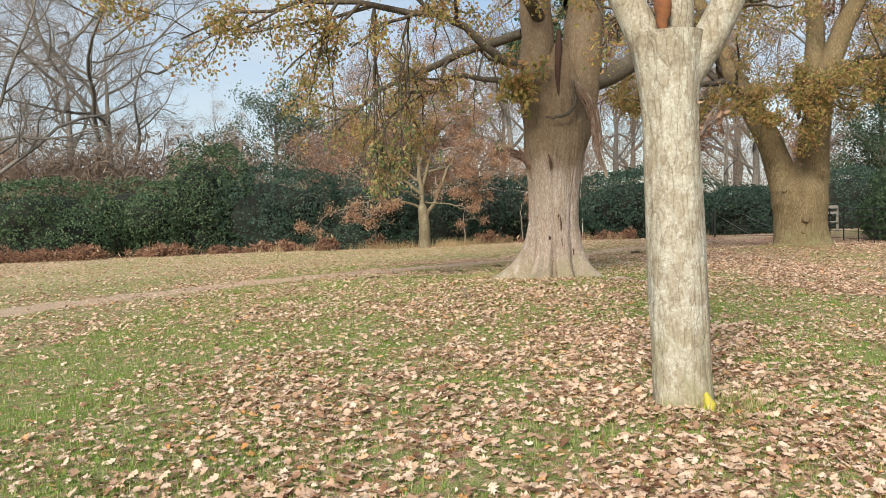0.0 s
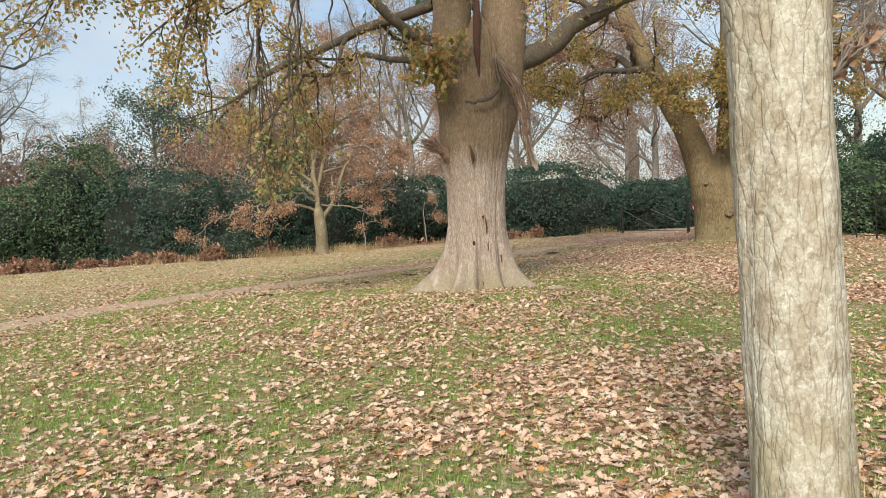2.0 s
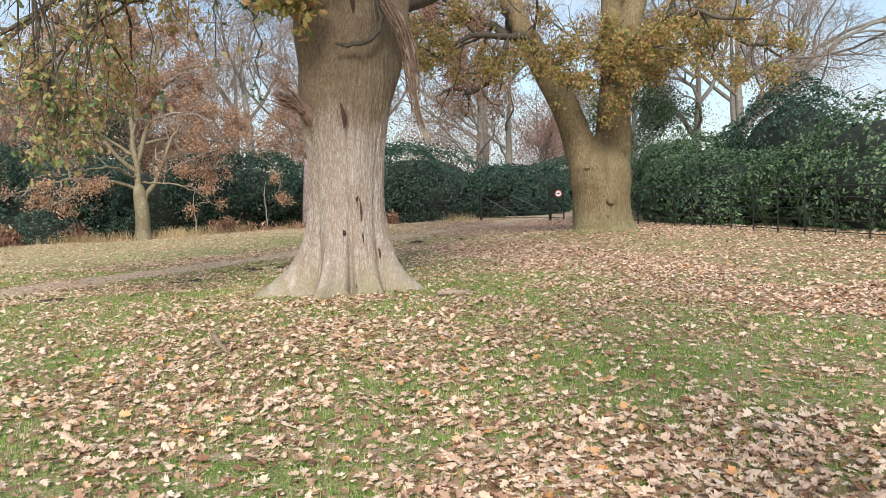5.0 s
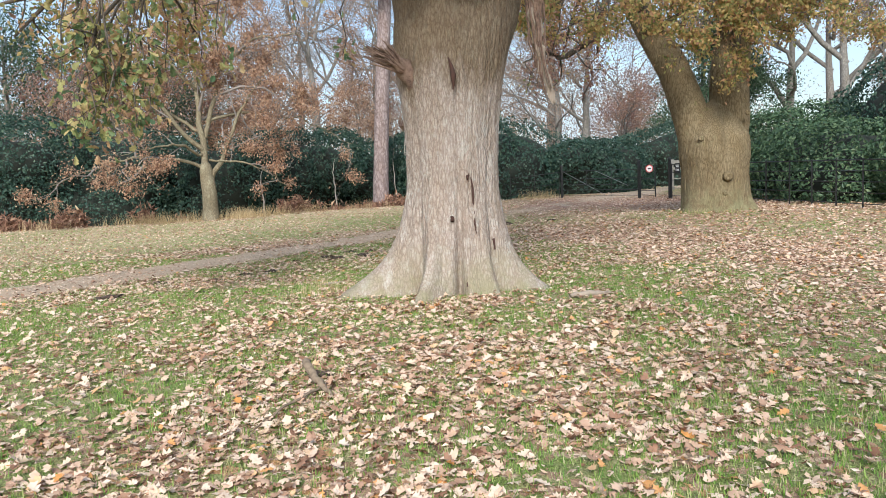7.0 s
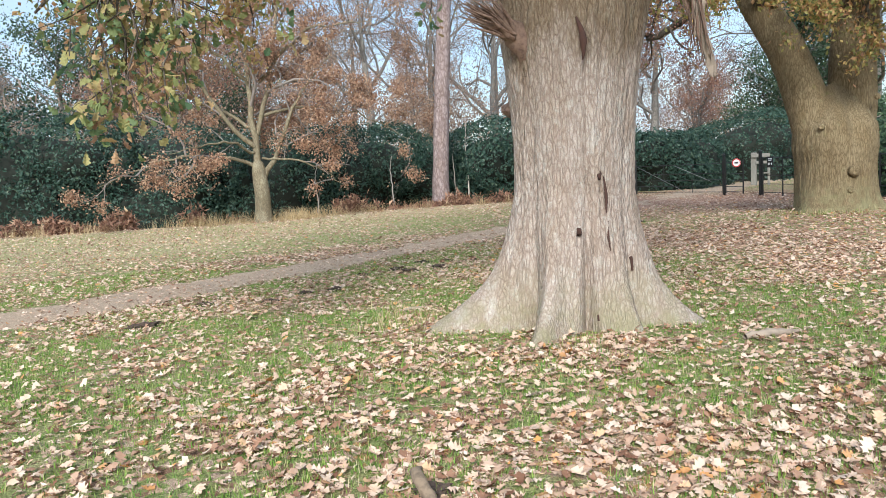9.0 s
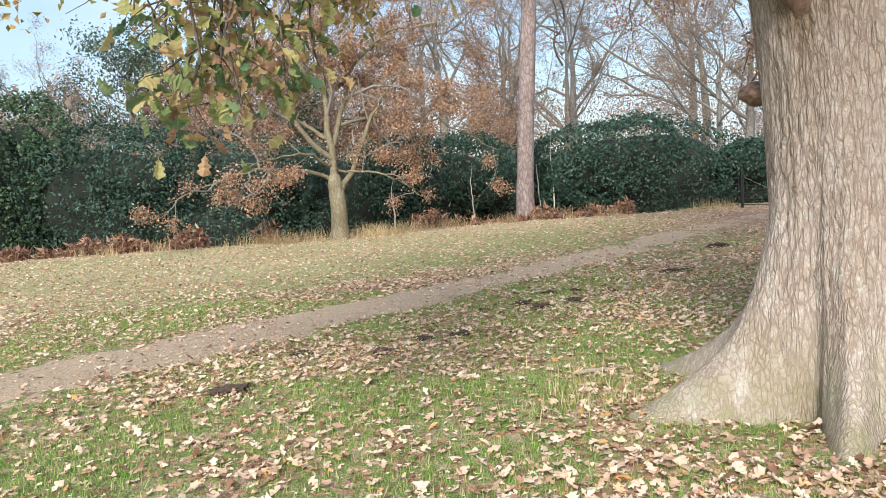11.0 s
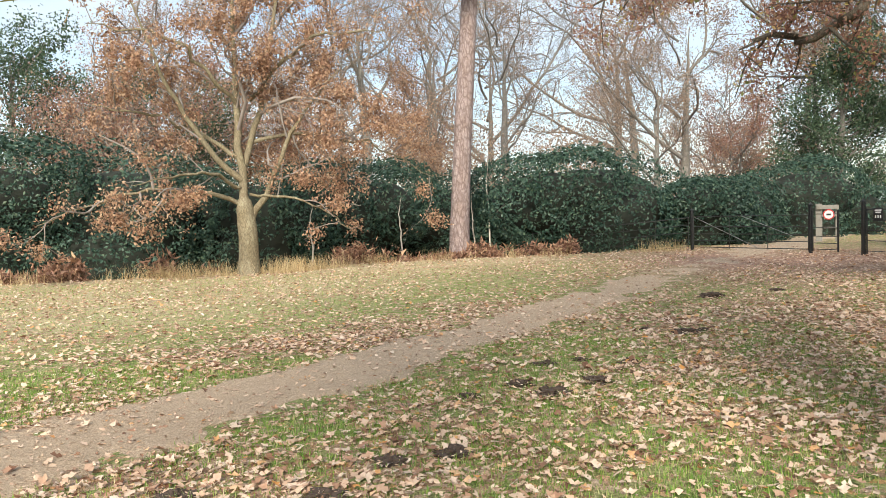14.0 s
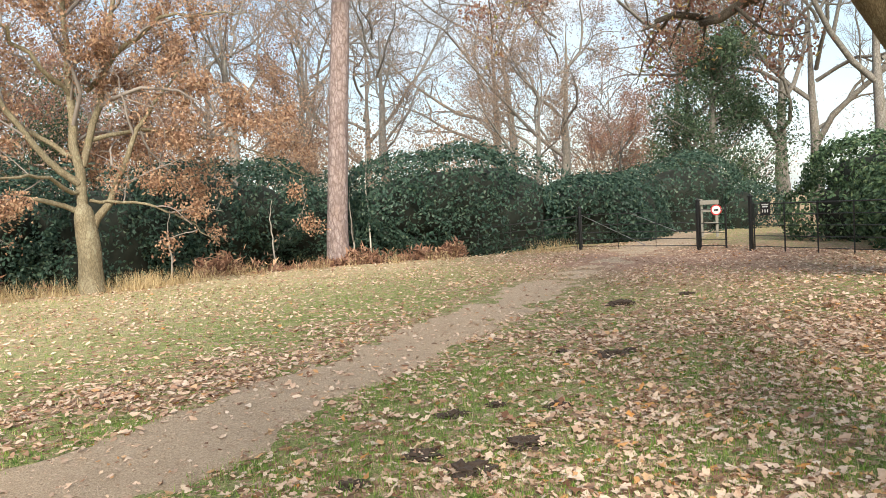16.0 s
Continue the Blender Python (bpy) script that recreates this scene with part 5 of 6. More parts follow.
def bush(place, size, seed, label, count, leaf_mat=None, leaf_size=(0.11, 0.17), name="rhododendron", group="rhododendron shrubbery"):
    """A dense evergreen shrub: lobes of leaf whorls over a hull of painted shade."""
    rng = np.random.default_rng(seed)
    leaf_mat = leaf_mat or M_LEAF_RHODO
    ob = thing(name, place, label, "shrub", group)
    w, d, h = size
    n = 16
    c = np.stack([rng.uniform(-0.33, 0.33, n) * w, rng.uniform(-0.3, 0.3, n) * d, rng.uniform(0.12, 0.62, n) * h], 1)
    r = np.stack([rng.uniform(0.2, 0.32, n) * w, rng.uniform(0.24, 0.36, n) * d, rng.uniform(0.24, 0.38, n) * h], 1)
    c[0], r[0] = (0, 0, 0.42 * h), (0.42 * w, 0.42 * d, 0.52 * h)
    count = int(count * 2.1)
    m = count * 3
    k = rng.integers(0, n, m)
    nrm = unit(rng.normal(size=(m, 3)))
    at = c[k] + nrm * r[k] * rng.uniform(0.9, 1.06, (m, 1))
    inside = (((at[:, None] - c[None]) / r[None]) ** 2).sum(2)
    inside[np.arange(m), k] = 9
    ok = (inside.min(1) > 0.86) & (at[:, 2] > 0.02)
    at, nrm = at[ok][:count], nrm[ok][:count]
    lumps = fbm(at[:, 0] * 0.9 + at[:, 1] * 0.5 + seed, at[:, 2] * 1.1 + at[:, 1] * 0.4, seed, 3)[:, None] - 0.5
    at = at + nrm * (0.06 * rng.normal(size=(len(at), 1)) + 0.6 * np.maximum(lumps + 0.2, 0.0) - 0.06)
    each = 3
    idx = np.repeat(np.arange(len(at)), each)
    side = unit(np.cross(nrm[idx], rng.normal(size=(len(idx), 3))))
    along = side + nrm[idx] * rng.uniform(0.0, 0.7, (len(idx), 1)) + np.array([0, 0, -0.35])
    part("foliage", mesh_of("foliage", *leaves(rng, at[idx] + side * 0.02, along, rng.uniform(*leaf_size, len(idx)), "diamond", 0.1), leaf_mat, False), ob)
    # one uneven hull drawn in under the leaves, inner shade painted near-black
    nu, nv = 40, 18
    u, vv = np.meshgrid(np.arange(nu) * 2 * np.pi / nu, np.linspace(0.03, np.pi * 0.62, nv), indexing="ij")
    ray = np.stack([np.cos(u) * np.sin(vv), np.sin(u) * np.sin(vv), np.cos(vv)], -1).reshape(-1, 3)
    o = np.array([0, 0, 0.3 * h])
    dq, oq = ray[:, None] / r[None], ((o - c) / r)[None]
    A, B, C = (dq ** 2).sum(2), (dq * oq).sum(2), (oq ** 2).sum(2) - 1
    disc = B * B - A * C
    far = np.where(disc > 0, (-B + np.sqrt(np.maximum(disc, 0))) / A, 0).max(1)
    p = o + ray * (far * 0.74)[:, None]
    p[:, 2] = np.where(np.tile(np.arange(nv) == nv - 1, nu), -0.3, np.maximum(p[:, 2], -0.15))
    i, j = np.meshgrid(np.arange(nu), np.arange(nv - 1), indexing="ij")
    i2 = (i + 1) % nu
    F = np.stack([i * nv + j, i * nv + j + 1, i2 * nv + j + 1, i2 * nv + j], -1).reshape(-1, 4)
    part("shade_hull", mesh_of("shade_hull", p, [F], M_BUSH_SHADE), ob)
    return ob


def ground_z(x, y):
    return float(height(np.array([x]), np.array([y]))[0])


great_oak()
forked_oak()
lichen_tree()
brown_oak()
pine()


def sapling(x, y, tall, seed):
    rng = np.random.default_rng(seed)
    tree = thing("sapling", (x, y, ground_z(x, y)), "thin pale leafless sapling in front of the rhododendrons", "tree", "pale saplings")
    stem = curve([(0, 0, -0.1), (0.03, 0, tall * 0.4), (-0.05, 0.05, tall * 0.75), (0.06, 0, tall)], [0.035, 0.028, 0.018, 0.006], 14, 0.015, rng)
    part("trunk", mesh_of("sapling_trunk", *tubes([(*stem, 7)]), plain("pale_sapling_bark", (0.46, 0.42, 0.36), 0.8, 0, (0.25, 0.22, 0.18), 0.6, 12.0)), tree)
    g = crown_of(rng, [stem], [(3.0, 0.3, 1.0, (30, 60), (0.15, 0.35), 0.012, 5, 0.12, 0.1), (4.0, 0.2, 1.0, (30, 60), (0.3, 0.6), 0.01, 3, 0.12, 0.0)])
    stuff_part("twig_growth", mesh_of("sapling_twigs", *tubes([(g[0][0], g[0][1], 4), (g[1][0], g[1][1], 3)]), M_TWIG), tree)


sapling(4.4, 42.3, 2.6, 501)
sapling(7.8, 42.6, 4.2, 502)
sapling(7.3, 43.0, 3.2, 503)
sapling(1.2, 41.8, 2.4, 504)

DARK = "dense dark green rhododendron along the edge of the lawn"
BUSHES = [  # x, y, width, depth, height, whorls, 1 for the sunlit leaf colour
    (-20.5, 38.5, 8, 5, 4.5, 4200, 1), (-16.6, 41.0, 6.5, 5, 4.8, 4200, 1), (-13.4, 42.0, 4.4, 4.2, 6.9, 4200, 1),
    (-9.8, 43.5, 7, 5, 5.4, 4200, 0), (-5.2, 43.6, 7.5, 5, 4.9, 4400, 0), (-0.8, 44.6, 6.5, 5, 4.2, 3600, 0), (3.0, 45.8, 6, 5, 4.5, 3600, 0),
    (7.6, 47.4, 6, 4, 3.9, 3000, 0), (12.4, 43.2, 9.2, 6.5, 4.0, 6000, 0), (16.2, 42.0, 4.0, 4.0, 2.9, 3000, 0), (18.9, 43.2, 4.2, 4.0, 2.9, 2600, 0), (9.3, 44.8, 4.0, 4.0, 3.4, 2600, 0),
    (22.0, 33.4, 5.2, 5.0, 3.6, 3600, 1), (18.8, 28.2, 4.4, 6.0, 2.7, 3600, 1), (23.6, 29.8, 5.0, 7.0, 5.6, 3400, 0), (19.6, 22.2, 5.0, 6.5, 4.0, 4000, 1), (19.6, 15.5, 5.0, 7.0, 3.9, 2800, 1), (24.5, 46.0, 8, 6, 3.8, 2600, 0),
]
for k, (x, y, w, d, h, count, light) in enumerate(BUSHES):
    bush((x, y, ground_z(x, y) - 0.05), (w, d, h), 100 + k, "glossy rhododendron in sunlit mid-green with bushy rounded top" if light else DARK, count, M_LEAF_RHODO_SUNLIT if light else M_LEAF_RHODO)

BARE, BROWN = "tall leafless tree with fine grey twigs", "tall woodland oak with thin brown autumn leaves"
bare_a = wood_tree("bare_tree", BARE, (-29.0, 60, -0.3), 201, 22, 0.42, M_GREY, spread=0.75, group="bare trees beyond the shrubbery", fork=0.28, fine=8.0, open_angle=(36, 76), rise=0.06, dense=2.6, limb=0.012)
bare_b = wood_tree("bare_tree", BARE, (-23.6, 55, -0.3), 202, 21, 0.40, M_GREY, spread=0.85, group="bare trees beyond the shrubbery", fork=0.22, fine=8.0, open_angle=(36, 78), rise=0.06, dense=2.6, limb=0.012)
brown_a = wood_tree("woodland_oak", BROWN, (5.0, 55, -0.4), 203, 17, 0.30, M_GREY, M_LEAF_WOOD, 6500, group="thinning woodland trees", spread=0.5)
brown_b = wood_tree("woodland_oak", BROWN, (20.5, 50, -0.3), 204, 15, 0.30, M_GREY, M_LEAF_WOOD, 11000, group="thinning woodland trees", spread=0.6, fork=0.25)
beech = wood_tree("copper_beech", "spreading beech with dense red-brown leaves", (-5.5, 52, -0.4), 205, 11.5, 0.26, M_GREY, M_LEAF_BEECH, 7000, (0.16, 0.26), 0.62, fork=0.2, group="red-brown beeches")
gold = wood_tree("golden_larch", "slender tree with thin golden-orange leaves", (8.5, 60, -0.4), 206, 12, 0.2, M_GREY, M_LEAF_RUST, 9000, (0.16, 0.26), 0.4, fork=0.2)
for src, x, y, turn, s in ((bare_a, 14.5, 78, 130, 1.0), (bare_b, 21, 84, 200, 1.1), (bare_b, -26, 43, 115, 0.75), (brown_b, -21, 54, 10, 0.68), (brown_b, -16.5, 57, 190, 0.66), (brown_b, -27, 53, 100, 0.66), (bare_b, 30, 40, 40, 0.85), (brown_b, 25, 31.5, 75, 0.7), (bare_b, 35, 50, 250, 0.95),
                           (brown_a, 10.5, 64, 80, 1.05), (brown_a, -1, 62, 150, 1.0), (brown_b, 30, 52, 210, 1.0), 
                           (beech, 1.5, 56, 120, 0.85), (brown_a, 12.5, 54, 200, 0.9), (brown_b, 17.8, 48, 20, 0.72), (brown_a, 24, 62, 300, 1.1), (bare_a, 27, 70, 40, 1.0), (bare_b, 6, 74, 250, 1.0), (brown_b, 2, 72, 160, 1.15), (brown_a, 36, 60, 90, 1.1), (bare_b, 40, 52, 10, 1.0), (brown_a, -7, 70, 60, 1.15), (beech, 27, 57, 330, 0.9), (brown_b, -34, 62, 130, 0.9), (beech, 12, 69, 70, 1.0), (beech, 21.5, 47, 210, 0.7), (beech, -9, 58, 40, 1.0), (gold, -3, 68, 90, 1.1)):
    c = copy_thing(src, pose(x, y, -0.35, 0, 0, turn) @ Matrix.Scale(s, 4))
    c.scale = (s, s, s)
# the hazy edge of the wood far behind everything
wood_rng = np.random.default_rng(611)
cx = wood_rng.uniform(-62, 75, 320)
cy = 78 + 9 * wood_rng.uniform(-1, 1, 320) - 0.012 * (cx - 8) ** 2
ch = wood_rng.uniform(1.0, 7.5, 320)
pick_c = wood_rng.integers(0, 320, 40000)
far_at = np.stack([cx[pick_c], cy[pick_c], ch[pick_c]], 1) + wood_rng.normal(size=(40000, 3)) * np.array([1.7, 1.7, 1.5])
far_at[:, 2] = np.abs(far_at[:, 2]) - 0.3
far_wood = new("far_woodland", mesh_of("far_woodland", *leaves(wood_rng, far_at, wood_rng.normal(size=(40000, 3)), wood_rng.uniform(0.15, 0.4, 40000), "blade", 0.1), M_FAR_TWIG, False))
tagged(far_wood, "thin brown woodland undergrowth in the far distance", "woodland", kind="stuff")


def thicket(seed, x0, x1, y0, y1, low, high, lumps, count, mat, kind, size, label):
    """Leafless brush and low trees, too fine to tell apart: many twigs in uneven lumps."""
    r = np.random.default_rng(seed)
    c = np.stack([r.uniform(x0, x1, lumps), r.uniform(y0, y1, lumps), r.uniform(low, high, lumps)], 1)
    q = c[r.integers(0, lumps, count)] + r.normal(size=(count, 3)) * np.array([1.5, 1.2, 1.1])
    q[:, 2] = np.abs(q[:, 2]) - 0.2
    way = r.normal(size=(count, 3)) + np.array([0, 0, 0.8])
    ob = new("thicket", mesh_of("thicket", *leaves(r, q, way, r.uniform(*size, count), kind, 0.2), mat, False))
    return tagged(ob, label, "thicket", kind="stuff")


thicket(621, -42, -13, 47, 56, 1.5, 5.6, 60, 34000, M_FAR_TWIG, "blade", (0.25, 0.7), "grey-brown leafless brush behind the evergreen hedge")
thicket(622, 2, 36, 51, 66, 1.0, 6.2, 90, 42000, M_LEAF_WOOD, "diamond", (0.10, 0.2), "low tan-leaved autumn trees behind the rhododendrons")
thicket(623, -9, 3, 50, 62, 1.0, 6.0, 36, 16000, M_LEAF_WOOD, "diamond", (0.10, 0.2), "low tan-leaved autumn trees behind the rhododendrons")
DARK_TREE = "dark green conifer with dense drooping foliage"
conifer((-12.8, 60, -0.4), 301, 11.0, 4.4, DARK_TREE, 11000)
conifer((-18.8, 66, -0.4), 302, 9.0, 3.0, DARK_TREE, 6000)
conifer((-9.0, 66, -0.4), 303, 10.0, 5.0, DARK_TREE, 7000)
conifer((29.5, 49.5, -0.2), 304, 9.5, 4.0, DARK_TREE, 14000)
conifer((-4, 60, -0.4), 307, 8.0, 5.0, DARK_TREE, 7000)


# ---- iron estate fence with gates and signs ----
def post(place, tall, thick=0.085):
    ob = thing("gate_post", place, "black iron gate post with a domed cap", "post", "black gate posts")
    bm = bmesh.new()
    box_bm(bm, (thick, thick, tall + 0.2), (0, 0, tall / 2 - 0.1), bevel=0.008)
    bm_part("shaft", bm, M_IRON, ob)
    bm = bmesh.new()
    box_bm(bm, (thick * 1.45, thick * 1.45, 0.03), (0, 0, tall + 0.015), bevel=0.006)
    bmesh.ops.create_cone(bm, cap_ends=True, segments=12, radius1=thick * 0.62, radius2=0.01, depth=0.06, matrix=Matrix.Translation((0, 0, tall + 0.06)))
    bm_part("cap", bm, M_IRON, ob)
    return ob


def railing(a, b, tall, label, name="estate_fence", rails=5, every=1.0, top_r=0.016):
    """Iron railing from a to b: flat uprights and round rails, each a part."""
    a, b = Vector((*a, 0)), Vector((*b, 0))
    ob = thing(name, a, label, "fence", "black iron estate railings")
    d = b - a
    n = max(1, round(d.length / every))
    zs = [0.12 + (tall - 0.14) * k / (rails - 1) for k in range(rails)]
    ga, gb = ground_z(a.x, a.y), ground_z(b.x, b.y)
    for k in range(n + 1):
        p = d * k / n
        g = ground_z(a.x + p.x, a.y + p.y)
        bm = bmesh.new()
        box_bm(bm, (0.045, 0.014, tall + 0.25), (p.x, p.y, g + tall / 2 - 0.1), (0, 0, math.degrees(math.atan2(d.y, d.x)) + 90), 0.003)
        bm_part("upright", bm, M_IRON, ob)
    for i, z in enumerate(zs):
        bm = bmesh.new()
        rod_bm(bm, (0, 0, ga + z), (d.x, d.y, gb + z), top_r if i == rails - 1 else 0.011, 6)
        bm_part("rail", bm, M_IRON, ob)
    return ob


POST_A, POST_B, POST_C = (13.72, 38.5), (15.32, 34.75), (15.58, 33.0)
for (x, y), h in ((POST_A, 1.33), (POST_B, 1.42), (POST_C, 1.46)):
    post((x, y, ground_z(x, y)), h)
railing((15.6, 32.9), (15.85, 27.0), 1.28, "black iron estate railing with five rails in front of the shrubs")
railing((15.85, 27.0), (15.35, 21.0), 1.28, "black iron estate railing with five rails in front of the shrubs")
railing((15.35, 21.0), (15.0, 12.0), 1.28, "black iron estate railing with five rails in front of the shrubs")
railing((13.65, 38.6), (9.2, 41.8), 1.12, "black iron estate railing half hidden against the rhododendrons")


def field_gate():
    a, b = Vector((*POST_B, 0)), Vector((*POST_A, 0))
    ob = thing("field_gate", (*POST_B, ground_z(*POST_B)), "wide black iron gate with diagonal bracing wires", "gate")
    d = (b - a) * 0.97
    o = (b - a) * 0.015
    for z in (0.12, 0.34, 0.56, 0.80, 1.14):
        bm = bmesh.new()
        rod_bm(bm, o + Vector((0, 0, z)), o + d + Vector((0, 0, z)), 0.013, 6)
        bm_part("rail", bm, M_IRON, ob)
    for s in (0.0, 0.33, 0.66, 1.0):
        bm = bmesh.new()
        rod_bm(bm, o + d * s + Vector((0, 0, 0.08)), o + d * s + Vector((0, 0, 1.16)), 0.016 if s in (0, 1) else 0.010, 6)
        bm_part("stile", bm, M_IRON, ob)
    for s, e in ((1.0, 0.42), (0.55, 0.12)):
        bm = bmesh.new()
        rod_bm(bm, o + d * s + Vector((0, 0, 1.14)), o + d * e + Vector((0, 0, 0.14 if s == 1.0 else 0.5)), 0.010, 6)
        bm_part("brace", bm, M_WIRE, ob)
    return ob


def wicket():
    a, b = Vector((*POST_C, 0)), Vector((*POST_B, 0))
    ob = thing("wicket_gate", (*POST_C, ground_z(*POST_C)), "small black iron pedestrian gate standing open beside the post", "gate")
    d = (b - a) * 0.5
    o = (b - a) * 0.46
    for z in (0.12, 0.30, 0.5, 0.75, 1.15):
        bm = bmesh.new()
        rod_bm(bm, o + Vector((0, 0, z)), o + d + Vector((0, 0, z)), 0.012, 6)
        bm_part("rail", bm, M_IRON, ob)
    for s in (0.0, 1.0):
        bm = bmesh.new()
        box_bm(bm, (0.04, 0.04, 1.2), tuple(o + d * s + Vector((0, 0, 0.66))), (0, 0, 0), 0.004)
        bm_part("stile", bm, M_IRON, ob)
    return ob


def round_sign():
    p = Vector((15.36, 34.05, 1.14))
    out = Vector((-0.76, -0.65, 0)).normalized()
    ob = thing("round_sign", p, "white round prohibition sign with a red ring on the gate", "sign")
    face = out.to_track_quat("Z", "Y").to_matrix().to_4x4()
    bm = bmesh.new()
    bmesh.ops.create_cone(bm, cap_ends=True, segments=40, radius1=0.15, radius2=0.15, depth=0.008, matrix=face)
    bm_part("plate", bm, M_WHITE, ob)
    bm = bmesh.new()
    seg = 40
    for k in range(seg):
        q = [face @ Vector((math.cos(t) * r, math.sin(t) * r, h)) for h, r in ((0.005, 0.15), (0.011, 0.147), (0.011, 0.122), (0.005, 0.119)) for t in (2 * math.pi * k / seg, 2 * math.pi * (k + 1) / seg)]
        vs = [bm.verts.new(c) for c in q]
        for i in range(3):
            bm.faces.new((vs[2 * i], vs[2 * i + 1], vs[2 * i + 3], vs[2 * i + 2]))
    bm_part("red_ring", bm, M_RED, ob, "red ring")
    bm = bmesh.new()
    box_bm(bm, (0.12, 0.05, 0.006), (0, 0, 0), bevel=0.002)
    bm.transform(face @ Matrix.Translation((0, 0, 0.008)))
    bm_part("dark_mark", bm, M_BLACK, ob)
    return ob


def notice_sign():
    p = Vector((15.597, 32.5, 1.13))
    ob = thing("notice_sign", p, "small black notice with white lettering wired to the railing", "sign")
    turn = 90 - 4
    rows = (("plate", (0.36, 0.012, 0.36), (0, 0, 0), M_BLACK), ("text_bar", (0.24, 0.006, 0.035), (0, 0.010, 0.11), M_WHITE), ("text_bar", (0.19, 0.006, 0.035), (0, 0.010, 0.055), M_WHITE),
            ("white_mark", (0.035, 0.006, 0.08), (-0.09, 0.010, -0.06), M_WHITE), ("white_mark", (0.035, 0.006, 0.08), (0, 0.010, -0.06), M_WHITE), ("white_mark", (0.035, 0.006, 0.08), (0.09, 0.010, -0.06), M_WHITE))
    for n, size, at, mat in rows:
        bm = bmesh.new()
        box_bm(bm, size, at, bevel=0.001)
        bm.transform(pose(0, 0, 0, 0, 0, turn))
        bm_part(n, bm, mat, ob)
    return ob


def notice_board():
    ob = thing("notice_board", (20.2, 39.8, -0.02), "weathered pale timber notice board on two posts beyond the gate", "sign")
    for n, size, at in (("timber_post", (0.22, 0.22, 1.5), (-0.25, 0, 0.70)), ("timber_post", (0.10, 0.10, 1.35), (0.35, 0, 0.62)), ("board", (0.75, 0.05, 0.16), (0.05, -0.18, 1.32)), ("board", (0.55, 0.05, 0.12), (0.12, -0.17, 1.02)), ("shelf", (0.5, 0.12, 0.05), (0.15, -0.1, 0.55))):
        bm = bmesh.new()
        box_bm(bm, size, at, bevel=0.012)
        bm.transform(pose(0, 0, 0, 0, 0, -42))
        bm_part(n, bm, M_OLD_WOOD, ob)
    return ob


field_gate(), wicket(), round_sign(), notice_sign(), notice_board()


# ---- what lies on the ground ----
def scatter(rng, count, box, density):
    """Points of the lawn, thinned by density(x, y)."""
    x, y = rng.uniform(box[0], box[1], count), rng.uniform(box[2], box[3], count)
    ok = rng.uniform(0, 1, count) < density(x, y)
    return x[ok], y[ok]


TRUNKS = ((2.38, 16.4, 0.62), (1.64, 5.38, 0.22), (11.3, 24.15, 0.85))


def clear(x, y):
    ok = np.ones(np.shape(x), bool)
    for a, b, r in TRUNKS:
        ok &= np.hypot(x - a, y - b) > r
    return ok


def lay_leaves(name, rng, x, y, size, kind, curl, label):
    ok = clear(x, y)
    x, y = x[ok], y[ok]
    n = len(x)
    a = rng.uniform(0, 2 * np.pi, n)
    tilt = rng.normal(0, 0.26, n)
    along = np.stack([np.cos(a), np.sin(a), tilt], 1)
    at = np.stack([x, y, height(x, y) + rng.uniform(0.008, 0.035, n)], 1)
    tv, tf = leaf_shape(kind)
    xx = unit(along)
    side = unit(np.stack([-np.sin(a), np.cos(a), rng.normal(0, 0.3, n)], 1))
    zz = np.cross(xx, side)
    v = np.repeat(tv[None], n, 0)
    flip = np.where(rng.uniform(0, 1, n) < 0.5, -1.0, 1.0)[:, None]
    along_mid, off_mid = v[:, :, 0] - 0.5, v[:, :, 1]
    v[:, :, 2] = (v[:, :, 2] + np.abs(rng.normal(0, curl, n))[:, None] * along_mid ** 2 * 1.6 + np.abs(rng.normal(0, curl, n))[:, None] * off_mid ** 2 * 4.0) * flip
    v[:, :, 2] += rng.normal(0, curl, n)[:, None] * along_mid * off_mid * 2.5 + rng.normal(0, curl * 0.06, v.shape[:2])
    v[:, :, 1] *= rng.uniform(0.8, 1.25, n)[:, None]
    v = v * rng.uniform(*size, n)[:, None, None]
    V = at[:, None] + v[:, :, 0:1] * xx[:, None] + v[:, :, 1:2] * side[:, None] + v[:, :, 2:3] * zz[:, None]
    F = tf[None] + (np.arange(n) * len(tv))[:, None, None]
    ob = new(name, mesh_of(name, V.reshape(-1, 3), [F.reshape(-1, 3)], M_LITTER, kind != "diamond"))
    return tagged(ob, label, "leaves", kind="stuff")


rng = np.random.default_rng(5)
LITTER = "curled tan and pinkish oak leaves lying in the grass"
BOX_NEAR = lambda x, y: (x > -3.2) & (x < 3.8) & (y < 15.5)
BOX_MID = lambda x, y: (x > -7.5) & (x < 9) & (y < 25.5)
x, y = scatter(rng, 56000, (-3.2, 3.8, 1.8, 15.5), litter_of)
lay_leaves("fallen_leaves", rng, x, y, (0.048, 0.098), "jagged", 0.3, LITTER)
x, y = scatter(rng, 125000, (-7.5, 9, 1.8, 25.5), lambda x, y: litter_of(x, y) * ~BOX_NEAR(x, y))
close = (x > -4.5) & (x < 5.5) & (y > 4) & (y < 23)
lay_leaves("fallen_leaves", rng, x[close], y[close], (0.048, 0.098), "starry", 0.3, LITTER)
lay_leaves("fallen_leaves", rng, x[~close], y[~close], (0.05, 0.1), "simple", 0.3, LITTER)
x, y = scatter(rng, 170000, (-20, 17, 4, 40), lambda x, y: np.clip(litter_of(x, y) + 0.08, 0, 1) * np.where(BOX_MID(x, y), 0, 1.0))
lay_leaves("fallen_leaves", rng, x, y, (0.06, 0.105), "diamond", 0.3, LITTER)
